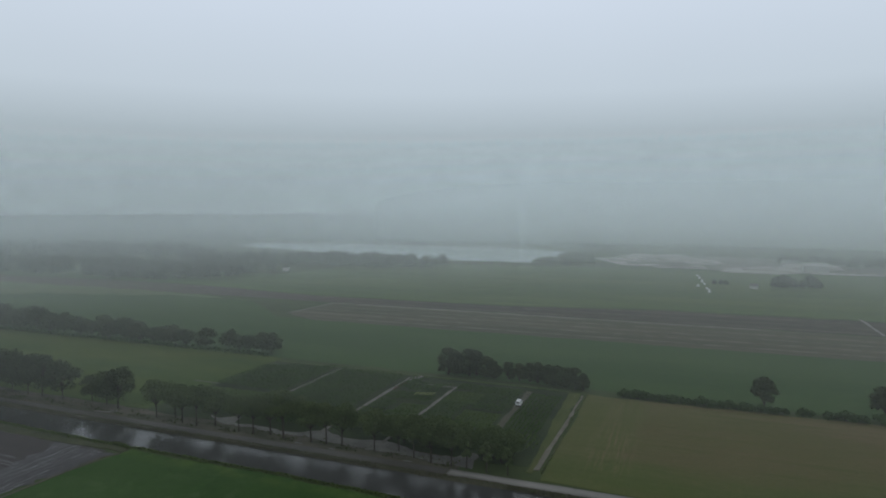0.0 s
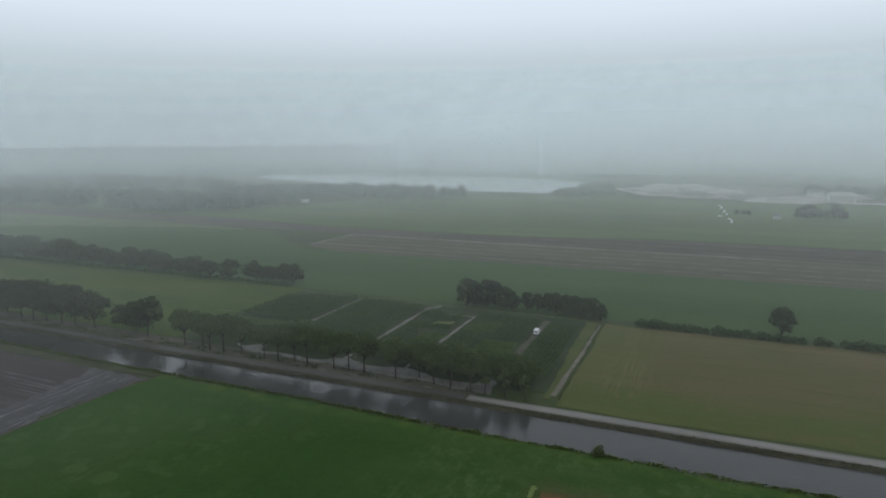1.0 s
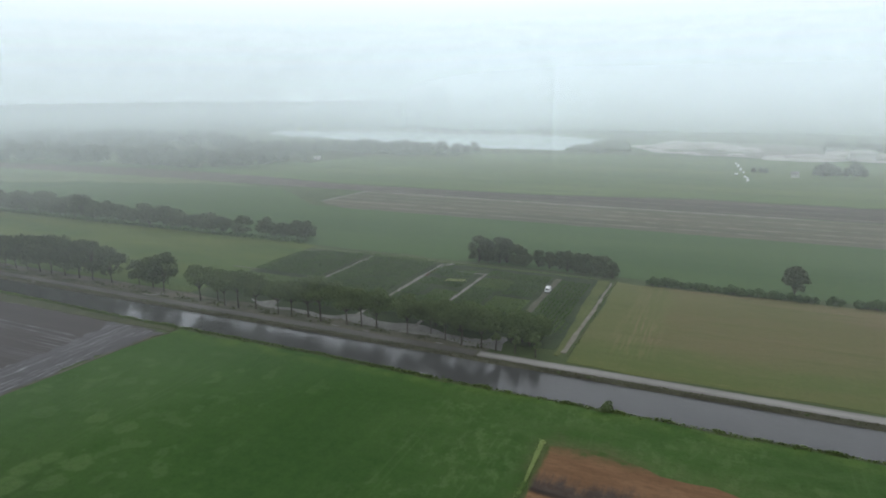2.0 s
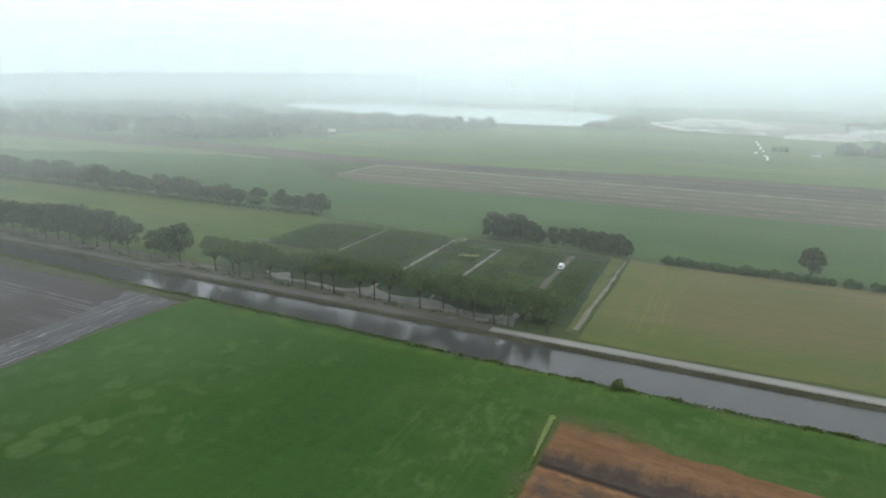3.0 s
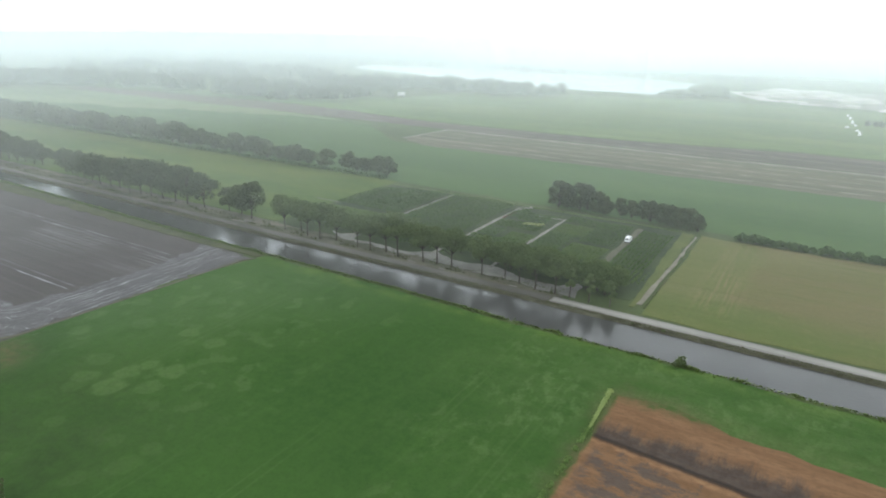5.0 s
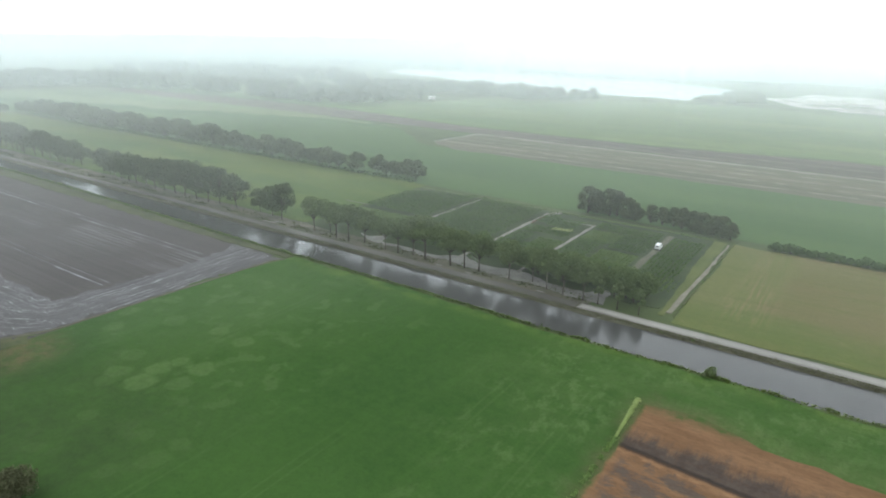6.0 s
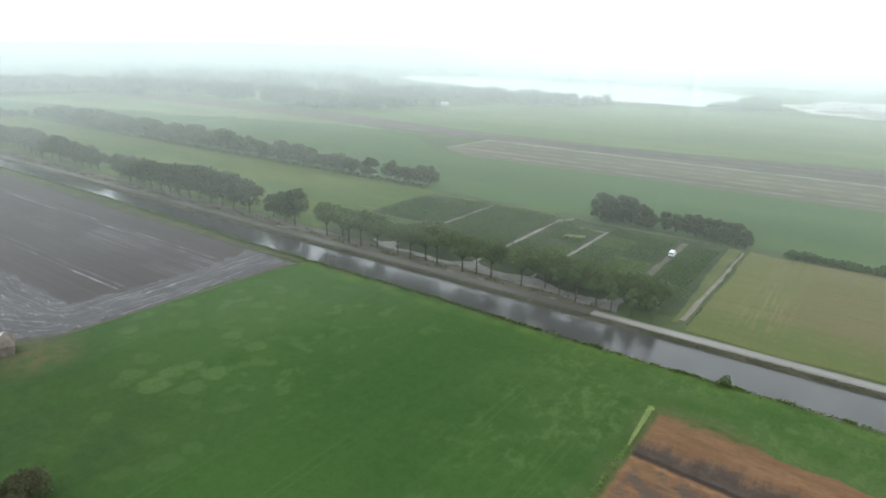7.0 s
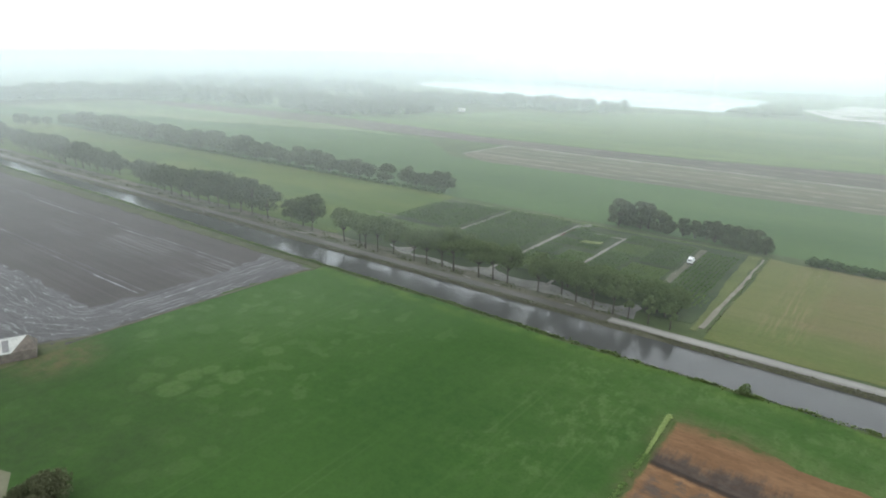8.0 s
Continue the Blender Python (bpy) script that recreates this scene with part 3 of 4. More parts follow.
# ---- ground: one sheet with the canal's trench in it ----
PROFILE = [(-4500, 0), (60, 0), (114.9, 0), (115.6, -0.15), (116.2, -0.55), (117.8, -1.8), (126.9, -1.9), (128.1, -0.75), (128.5, -0.38), (129.05, -0.03), (200, 0), (600, 0), (4500, 0)]
stations = [-4500, -2500, -1200] + [-700 + 7 * i for i in range(120)] + [300, 900, 2500, 4500]
rng = np.random.default_rng(3)
gv, gf = [], []
for x in stations:
    w1, w2 = rng.normal(0, 0.25), rng.normal(0, 0.12)
    for i, (y, z) in enumerate(PROFILE):
        wide = min(1.0, max(0.0, (-45 - x) / 40)) + 2.5 * min(1.0, max(0.0, (-150 - x) / 110))
        gv.append((x, y + (w1 if 3 <= i <= 5 else w2 if 7 <= i <= 8 else 0) + (1.2 * wide if 2 <= i <= 5 else 0), z))
k = len(PROFILE)
for s in range(len(stations) - 1):
    for i in range(k - 1):
        gf.append((s * k + i, (s + 1) * k + i, (s + 1) * k + i + 1, s * k + i + 1))
ground_mesh = mesh_of("ground", gv, gf, WILD)
ground_mesh.materials.append(BANK)
ground_mesh.materials.append(soil("green_bank", (0.046, 0.066, 0.022), (0.080, 0.104, 0.036), 0.2, 1.3, relief=0.2))
for i, poly in enumerate(ground_mesh.polygons):
    poly.material_index = 2 if 2 <= i % (k - 1) <= 3 else 1 if 4 <= i % (k - 1) <= 8 else 0
tagged(new("ground", ground_mesh), "flat farmland with rough green grass", "ground", kind="structure")

wv = [(-4400, 115.2, -0.5), (4400, 115.2, -0.5), (4400, 128.9, -0.5), (-4400, 128.9, -0.5)]
tagged(new("canal_water", mesh_of("canal_water", wv, [(0, 1, 2, 3)], CANAL)), "straight dark canal reflecting trees and pale sky", "water", kind="structure")

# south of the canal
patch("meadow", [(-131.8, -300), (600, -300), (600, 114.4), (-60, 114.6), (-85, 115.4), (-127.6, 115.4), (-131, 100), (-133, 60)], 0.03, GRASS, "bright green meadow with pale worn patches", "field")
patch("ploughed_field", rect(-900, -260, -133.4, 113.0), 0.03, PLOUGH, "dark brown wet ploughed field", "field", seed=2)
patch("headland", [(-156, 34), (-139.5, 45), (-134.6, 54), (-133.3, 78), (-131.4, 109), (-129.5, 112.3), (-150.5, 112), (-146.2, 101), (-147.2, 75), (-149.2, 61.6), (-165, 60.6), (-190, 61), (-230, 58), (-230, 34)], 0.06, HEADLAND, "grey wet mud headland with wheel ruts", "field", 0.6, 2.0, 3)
for y in (73.6, 100.4):
    for dy in (-0.95, 0.95):
        patch("wheel_track", rect(-420, y + dy - 0.2, -149.5, y + dy + 0.2), 0.075, TRACKS, "pale wet wheel track across ploughland", "track", 0.10, 5.0, int(y + dy * 2))
patch("sand_field", [(-24.6, 55), (200, 30), (200, 90), (60, 94.2), (15, 95.8), (5.5, 96.1), (-1, 96.4), (-6, 96.8), (-8.2, 98.0), (-11.7, 98.9), (-15.5, 99.6), (-20.2, 99.8), (-24.5, 98.6)], 0.06, ORANGE, "bare rust-orange sandy field", "field", 0.35, 3.0, 4)
patch("worn_corner", [(-142, 34), (-132.6, 35), (-131.6, 42), (-131.8, 48), (-133.4, 51.5), (-138.5, 45)], 0.045, soil("trampled_grass", (0.042, 0.070, 0.020), (0.088, 0.086, 0.040), 0.12, 0.9), "trampled brownish grass by the shed", "field", 0.9, 1.6, 7)

patch("field_edge", [(-139.0, 44.6), (-134.2, 53.8), (-132.8, 78), (-130.9, 109), (-129.2, 112.4), (-128.4, 112.2), (-130.2, 109), (-132.1, 78), (-133.4, 53.4), (-138.2, 44.0)], 0.09, BANK, "narrow dark edge between mud and meadow", "field edge", 0.12, 3.0, 33)
patch("bank_strip", [(-700, 113.0), (-300, 112.6), (-152, 112.4), (-146, 112.6), (-129, 113.2), (-129, 115.6), (-150, 116.0), (-200, 117.2), (-260, 118.6), (-700, 118.6)], 0.095, soil("weedy_bank", (0.040, 0.048, 0.020), (0.074, 0.080, 0.038), 0.15, 1.0), "weedy green strip along the canal", "verge", 0.35, 4.0, 34)

# north of the canal
patch("verge", rect(-600, 129.0, -49, 140.5), 0.03, VERGE, "brown leaf-littered road verge", "verge", 0.3, 4.0, 8)
patch("road", rect(-900, 129.5, -51, 132.9), 0.06, ROADWAY, "narrow worn grey canal road", "road", 0.05, 6.0, 9)
patch("road_bank", rect(-49.5, 128.98, 600, 130.1), 0.02, BANK, "dark grassy shoulder of the canal road", "verge", 0.1, 4.0, 39)
patch("road_slab", rect(-50.5, 129.95, 600, 133.1), 0.065, CONCRETE, "pale concrete canal road", "road", 0.05, 6.0, 10)
patch("road_wear", rect(-50, 130.85, 600, 132.35), 0.075, soil("worn_pale_concrete", (0.22, 0.21, 0.19), (0.30, 0.285, 0.26), 0.15, 1.2, rough=0.75, stretch=(0.3, 1, 1), relief=0.01), "pale worn middle of the canal road", "road", 0.1, 5.0, 40)
patch("yellow_meadow", rect(-620, 140.8, -150.5, 209), 0.03, FIELD_YELLOW, "light green meadow with yellowing grass", "field", seed=11)
patch("stubble_field", rect(-30.2, 134.2, 420, 202.6), 0.04, STUBBLE, "olive brown stubble field", "field", seed=12)
patch("crop_field", [(-700, 213), (500, 205), (500, 289), (-209, 287.5), (-260, 330), (-700, 345)], 0.03, FIELD_N, "even green field of young crop", "field", seed=13)
patch("pale_meadow", [(-700, 240), (-600, 262), (-470, 290), (-380, 318), (-300, 334), (-262, 331), (-300, 338), (-420, 350), (-640, 372), (-700, 345)], 0.05, soil("pale_ripening_grass", (0.078, 0.118, 0.044), (0.122, 0.148, 0.062), 0.012, 0.3, stretch=(0.5, 1.5, 1)), "pale yellow-green meadow before the wood", "field", 3.0, seed=38)
patch("pale_stubble_field", [(-211, 301), (-190, 286.6), (500, 288.5), (500, 341), (-206, 342)], 0.05, STUBBLE_FAR, "pale brown stubble strip", "field", 0.6, seed=14)
patch("field_track", [(-211, 301.5), (-206.2, 341.2), (-150, 341), (-60, 340.8), (40, 340.8), (40, 342.2), (-60, 342.4), (-208, 343.0), (-212.6, 301)], 0.08, soil("pale_track", (0.16, 0.152, 0.125), (0.22, 0.21, 0.18), 0.05, 0.8), "pale farm track along stubble", "track", 0.3, 6.0, 15)
patch("tilled_field", [(-420, 345), (-215, 343.6), (600, 343.2), (600, 392), (-14, 384), (-105, 368), (-240, 365), (-327, 380), (-450, 372)], 0.05, EARTH_FAR, "dark tilled field strip", "field", 0.8, seed=16)
patch("sown_field", [(-640, 345), (-420, 345), (-330, 381), (-450, 384), (-640, 372)], 0.055, EARTH_ROSE, "brownish thinly sown field", "field", 0.8, seed=17)
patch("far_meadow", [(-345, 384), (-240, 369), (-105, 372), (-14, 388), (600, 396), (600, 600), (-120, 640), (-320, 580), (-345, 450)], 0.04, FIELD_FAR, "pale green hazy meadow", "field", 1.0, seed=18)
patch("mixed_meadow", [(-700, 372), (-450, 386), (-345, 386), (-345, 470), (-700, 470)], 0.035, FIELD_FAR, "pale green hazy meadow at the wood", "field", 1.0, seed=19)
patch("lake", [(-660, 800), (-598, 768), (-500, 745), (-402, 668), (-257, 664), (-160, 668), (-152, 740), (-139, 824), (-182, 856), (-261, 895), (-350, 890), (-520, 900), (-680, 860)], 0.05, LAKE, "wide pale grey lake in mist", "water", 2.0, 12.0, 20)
patch("sand_quarry", [(-96, 735), (-56, 672), (-30, 660), (0, 650), (60, 642), (200, 645), (200, 790), (60, 820), (-70, 850)], 0.05, soil("quarry_floor", (0.16, 0.145, 0.13), (0.27, 0.245, 0.225), 0.02, 0.3), "pale brown quarry floor in mist", "quarry", 1.5, 10.0, 21)
for q, pts in enumerate(([(-108, 750), (-94, 762), (-68, 706), (-50, 673), (-54.7, 666), (-72.6, 677)], [(-37, 662), (-34.5, 655), (-20, 657), (-16, 668)], [(24, 638), (35, 631), (72, 627), (91, 646), (72, 664), (40, 684), (29, 662)], rect(98, 640, 150, 655), [(-84, 800), (-20, 790), (-10, 812), (-70, 836)])):
    patch("sand_flat", pts, 0.12, SAND, "white washed sand in the quarry", "sand", 0.8, 6.0, 70 + q)
patch("side_track", rect(82.2, 345, 83.6, 392), 0.09, GRAVEL, "pale field track", "track", 0.2, 6.0, 22)

for x, y in ((-92.0, 134.0), (-82.5, 133.8), (-61.5, 133.6), (-207, 129.2), (-330, 133)):
    patch("road_patch", rect(x - 1.1, y - 0.18, x + 1.1, y + 0.18), 0.075, CONCRETE, "short pale strip on the road edge", "road patch", 0.06, 1.0, int(-x))
patch("road_patch", [(-163.5, 133.8), (-158, 136.9), (-155.4, 136.2), (-157, 134.6), (-160, 133.6)], 0.075, GRAVEL, "pale gravel entry beside the road", "road patch", 0.15, 1.5, 37)
patch("yard", [(-104, 12), (-90, 12), (-91, 23.2), (-96.5, 24.4), (-104, 24)], 0.06, soil("pale_yard", (0.11, 0.11, 0.065), (0.16, 0.155, 0.10), 0.2, 1.0), "pale trodden yard beside bushes", "yard", 0.4, 2.0, 35)

# nursery ground and paths
patch("nursery_ground", rect(-148.5, 140.2, -34.5, 203.5), 0.05, soil("nursery_soil", (0.032, 0.048, 0.021), (0.056, 0.076, 0.031), 0.08, 0.9), "dark weedy nursery ground", "ground", seed=23)
FORECOURT = soil("wet_gravel", (0.125, 0.12, 0.106), (0.25, 0.24, 0.215), 0.12, 1.5)
for i, pts in enumerate(([(-128.5, 143.5), (-124, 142.3), (-121.4, 145.2), (-119, 145.4), (-117.6, 140.5), (-118, 138.4), (-122, 139.4), (-127, 142.2)], [(-117.8, 138.6), (-110, 139.2), (-101, 138.0), (-94, 138.6), (-94, 140.2), (-101, 139.6), (-110, 141.0), (-117.8, 140.6)], [(-98, 139.5), (-90, 137.6), (-82, 136.8), (-70, 136.8), (-60, 138.2), (-63, 140.4), (-70, 143), (-74, 143), (-80, 141.6), (-90, 144), (-93, 144), (-96, 141)], [(-66, 136.8), (-56, 135.2), (-46.2, 135.2), (-46.6, 140), (-47.4, 144), (-50, 144), (-52, 139.4), (-62, 139.6)])):
    patch("forecourt", pts, 0.07 + 0.005 * i, FORECOURT, "pale gravel strip beside the road", "path", 0.4, 2.0, 24 + 3 * i)
for x, w, y0, y1 in ((-120.5, 0.6, 142, 203), (-91.2, 0.58, 142, 201), (-72.3, 0.45, 142, 196), (-48.2, 0.95, 160, 199)):
    patch("nursery_path", rect(x - w, y0, x + w, y1), 0.10, soil("trodden_gravel", (0.160, 0.152, 0.125), (0.240, 0.228, 0.195), 0.2, 1.5) if x != -48.2 else soil("worn_grass_path", (0.085, 0.09, 0.06), (0.125, 0.12, 0.085), 0.2, 1.2), "straight pale gravel nursery path", "path", 0.15, 3.0, int(-x))
patch("nursery_path", [(-92.2, 198), (-89.6, 198), (-87.2, 203), (-89, 204.4), (-91.2, 202.5)], 0.11, GRAVEL, "pale gravel turning place", "path", 0.2, 2.0, 25)
patch("nursery_path", rect(-83, 194.6, -72, 195.4), 0.11, GRAVEL, "short pale gravel path", "path", 0.15, 2.0, 26)
patch("nursery_path", rect(-160, 170.4, -149, 171.1), 0.08, soil("grassy_track", (0.10, 0.105, 0.07), (0.15, 0.148, 0.105), 0.2, 1.0), "short pale gravel path", "path", 0.15, 2.0, 27)
patch("grass_strip", [(-33.8, 137.5), (-32.6, 137.5), (-32.4, 203), (-36.2, 203)], 0.07, soil("mown_strip", (0.072, 0.092, 0.026), (0.108, 0.122, 0.040), 0.08, 0.9), "mown yellow-green grass strip", "grass", 0.25, 4.0, 28)
patch("grass_strip", rect(-148, 203.8, -36, 205.2), 0.07, soil("back_strip", (0.066, 0.094, 0.032), (0.092, 0.116, 0.044), 0.08, 0.9), "light grass strip behind the nursery", "grass", 0.3, 4.0, 36)
patch("concrete_path", [(-32.8, 139.5), (-31.5, 139.5), (-31.2, 172), (-31.3, 190), (-31.3, 201), (-31.7, 201), (-32.0, 190), (-32.2, 172)], 0.11, soil("sandy_path", (0.15, 0.135, 0.10), (0.215, 0.198, 0.155), 0.25, 1.5), "pale concrete path beside the ditch", "path", 0.12, 3.0, 29)
patch("ditch", rect(-30.7, 138, -30.4, 204), 0.085, soil("weedy_ditch", (0.062, 0.072, 0.030), (0.098, 0.100, 0.048), 0.2, 1.0), "narrow weedy ditch", "ditch", 0.2, 3.0, 30)

LAWN = soil("short_lawn", (0.050, 0.080, 0.027), (0.078, 0.108, 0.038), 0.2, 1.2)
for q, pts in enumerate((rect(-81.4, 164, -73.2, 173.4), rect(-71, 179.6, -60.4, 190.8), rect(-61.4, 161.6, -50.2, 173.8), rect(-147.5, 150.5, -121.5, 167))):
    patch("lawn", pts, 0.12, LAWN, "light green lawn square in the nursery", "lawn", 0.3, 2.0, 90 + q)

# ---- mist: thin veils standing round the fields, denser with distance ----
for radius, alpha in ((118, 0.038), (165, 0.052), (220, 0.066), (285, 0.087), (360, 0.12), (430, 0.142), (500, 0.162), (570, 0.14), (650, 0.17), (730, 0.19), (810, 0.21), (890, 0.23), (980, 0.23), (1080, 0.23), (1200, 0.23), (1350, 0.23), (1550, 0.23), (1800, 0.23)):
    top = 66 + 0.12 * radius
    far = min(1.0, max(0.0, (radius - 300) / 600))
    # Far veils get the sky's brightness as tint: paler and bluer farther out.
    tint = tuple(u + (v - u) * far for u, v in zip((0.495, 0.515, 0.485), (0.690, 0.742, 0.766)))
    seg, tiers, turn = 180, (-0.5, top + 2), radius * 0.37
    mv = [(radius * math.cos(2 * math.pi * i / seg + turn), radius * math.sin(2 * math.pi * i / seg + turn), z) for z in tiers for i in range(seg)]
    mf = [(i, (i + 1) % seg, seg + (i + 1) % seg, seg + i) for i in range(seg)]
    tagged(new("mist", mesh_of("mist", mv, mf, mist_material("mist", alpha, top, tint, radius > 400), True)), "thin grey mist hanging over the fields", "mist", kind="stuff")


# ---- trees ----
def tree(name, seed, height, spread, stem, leaf, label, category="tree", group="", lobes=22, per=85, size=0.48, fat=1.0, lean=0.55, vase=0.2):
    """A broad-leaved tree: tapered trunk, limbs, and a crown of leaf sprays in uneven lobes."""
    rng = np.random.default_rng(seed)
    root = tagged(new(name), label, category, group)
    bm = bmesh.new()
    bend = rng.normal(0, 0.25, 2)
    top = (bend[0], bend[1], height * 0.62)
    tube(bm, (0, 0, -0.15), (bend[0] * 0.4, bend[1] * 0.4, stem), 0.20, 0.14)
    tube(bm, (bend[0] * 0.4, bend[1] * 0.4, stem * 0.97), top, 0.14, 0.06)
    made = []
    for i in range(lobes):
        a, h = i * 2.4 + rng.uniform(-0.4, 0.4), rng.uniform(0.0, 1.0)
        zc = stem + 0.9 + (height - stem - 1.9) * h
        reach = spread * (0.62 * math.sin(math.pi * min(0.95, vase + (0.92 - vase) * h)) + 0.05) * rng.uniform(0.75, 1.1)
        c = (reach * math.cos(a), reach * math.sin(a), zc)
        r = spread * fat * rng.uniform(0.32, 0.5)
        made.append((c, (r, r, r * rng.uniform(0.65, 0.9))))
        if i % 2 == 0:
            z0 = stem * rng.uniform(0.85, 1.2)
            tube(bm, (bend[0] * 0.4, bend[1] * 0.4, z0), c, 0.11, 0.03, 5)
    made.append(((bend[0], bend[1], height - spread * 0.36), (spread * 0.45, spread * 0.45, spread * 0.36)))
    part("trunk", bm, BARK, root)
    pts, out = lobes_cloud(rng, made, per)
    part("crown", mesh_of("crown", *cards(pts, out, size, rng, lean), leaf), leaf, root)
    return root


def shrub(name, seed, height, spread, leaf, label, category="shrub", group="", per=70, size=0.38):
    """A bush that is leafy to the ground, on a few short stems."""
    rng = np.random.default_rng(seed)
    root = tagged(new(name), label, category, group)
    bm = bmesh.new()
    made = []
    for i in range(7):
        a = i * 2.4 + rng.uniform(-0.5, 0.5)
        q = rng.uniform(0.1, 0.6) * spread
        c = (q * math.cos(a), q * math.sin(a), height * rng.uniform(0.25, 0.72))
        tube(bm, (0.1 * math.cos(a), 0.1 * math.sin(a), -0.1), c, 0.05, 0.02, 5)
        made.append((c, (spread * 0.5, spread * 0.5, height * 0.3)))
    part("stem", bm, BARK, root)
    pts, out = lobes_cloud(rng, made, per)
    pts[:, 2] = np.maximum(pts[:, 2], 0.08)
    part("foliage", mesh_of("foliage", *cards(pts, out, size, rng), leaf), leaf, root)
    return root


def scatter(kinds, places, seed, lo=0.85, hi=1.15):
    """Stands copies of the kinds at the places (x, y, scale); the first of each kind is moved itself."""
    rng = np.random.default_rng(seed)
    used = set()
    for i, (x, y, s) in enumerate(places):
        kind = kinds[int(rng.integers(len(kinds)))] if i >= len(kinds) else kinds[i]
        q = s * rng.uniform(lo, hi)
        m = pose(x, y, 0, 0, 0, rng.uniform(0, 360)) @ Matrix.Diagonal((q * rng.uniform(0.9, 1.1), q * rng.uniform(0.9, 1.1), q, 1))
        if kind in used:
            copy_thing(kind, m)
        else:
            kind.matrix_basis = m
            used.add(kind)


# the road's tree row
ROAD_LABEL = "dark green roadside tree with bare trunk in a row"
road_kinds = [tree("roadside_tree", 40 + i, 9.8, 5.2, (3.5, 4.2, 3.8, 4.4)[i], LEAF, ROAD_LABEL, group="roadside tree row", lobes=26, per=140, size=0.2, fat=0.68, lean=0.9, vase=0.07) for i in range(4)]
broad_kinds = [tree("roadside_tree", 48 + i, 9.8, 5.6, 2.4, LEAF_ROW, ROAD_LABEL, group="roadside tree row", lobes=22, per=120, size=0.29, fat=0.78, lean=0.9) for i in range(3)]
rng = np.random.default_rng(7)
row = [(x, 138.2, 1.15) for x in (-243, -236, -230, -224, -217, -211, -204, -197, -190.5)] + [(-262, 140, 0.9), (-256, 139.5, 0.98), (-249.5, 139, 1.05)]
row += [(-182.2, 138.8, 1.05), (-171.5, 140.4, 0.74), (-164.5, 139.6, 0.88), (-158.6, 138.4, 1.02), (-141.0, 136.0, 1.17), (-136.0, 137.8, 0.95), (-130.9, 135.1, 1.18), (-125.7, 134.9, 1.2), (-120.8, 136.6, 0.92)]
row += [(-111.7, 135.2, 1.06), (-107.1, 135.2, 1.08), (-102.5, 136.4, 1.06), (-97.7, 135.4, 1.12), (-89.4, 135.6, 1.02), (-85.3, 136.2, 0.94), (-80.9, 136.4, 0.98), (-71.6, 136.0, 0.96), (-66, 138.2, 0.86), (-61.0, 136.0, 0.94), (-56.1, 134.7, 0.96), (-50.9, 134.6, 1.0)]
row += [(-336 + 6.6 * i, 142.5 + 0.3 * i, (1.1, 1.08, 1.02, 0.95, 0.9, 0.86, 0.85)[i]) for i in range(7)] + [(-275, 142.5, 0.92), (-269, 142.0, 0.88)]
row += [(-430 + 6.6 * i, 150 - 0.6 * i + rng.normal(0, 1), 0.82 + 0.025 * i) for i in range(14)]
row += [(-520 + 8 * i, 147 + rng.normal(0, 1), 1.2) for i in range(11)]
row += [(-357 - 8.5 * i, 111 + rng.normal(0, 1.2), 1.1) for i in range(8)]
scatter(road_kinds, [q for q in row if q[0] > -150], 8, 0.93, 1.05)
scatter(broad_kinds, [q for q in row if q[0] < -150], 21, 0.93, 1.05)

# the second row across the meadow
FAR_LABEL = "hazy grey-green tree in a field-side row"
far_kinds = [tree("field_tree", 60 + i, 9.4, 5.3, 1.6, LEAF_ROW, FAR_LABEL, group="field tree row", lobes=19, per=85, size=0.44, fat=0.92) for i in range(3)]
row = [(-158.5 - 5.4 * i, 213 + rng.normal(0, 0.7), 0.84 if i < 4 else 0.94) for i in range(5)]
row += [(-190.5, 211, 0.98)] + [(-201.5 - 6.2 * i, 211.5 + rng.normal(0, 1.0), 1.02 if i < 6 else 1.14) for i in range(14)]
row += [(-293.5 - 5.8 * i, 212 + rng.normal(0, 1.5), 1.34) for i in range(33)]
row += [(-499, 211, 1.15), (-504, 210, 1.1), (-512, 202, 1.0), (-518.5, 197, 1.0), (-527, 193, 1.1), (-532, 191, 1.0)]
scatter(far_kinds, row, 9, 0.92, 1.08)

# trees behind the nursery
back_kinds = [tree("nursery_tree", 80 + i, 9.3, 4.2, 0.3, LEAF_ROW, "dark broad tree at the back of the nursery", group="nursery trees", size=0.28, lobes=20, per=190, fat=0.9, lean=0.9) for i in range(3)]
scatter(back_kinds, [(-80.2, 209, 1.03), (-77.6, 211, 0.92), (-73.0, 210.5, 1.05), (-70.6, 211.8, 0.92), (-66.4, 211, 0.88), (-63.6, 210, 0.78), (-58.5, 211, 0.66), (-54.5, 210.2, 0.64), (-51, 210.8, 0.70), (-48, 209.5, 0.74), (-44.8, 209.8, 0.80), (-41.5, 208.5, 0.74), (-38, 207.8, 0.80), (-34.8, 207.2, 0.74), (-32.4, 206.6, 0.62)], 10, 0.95, 1.04)

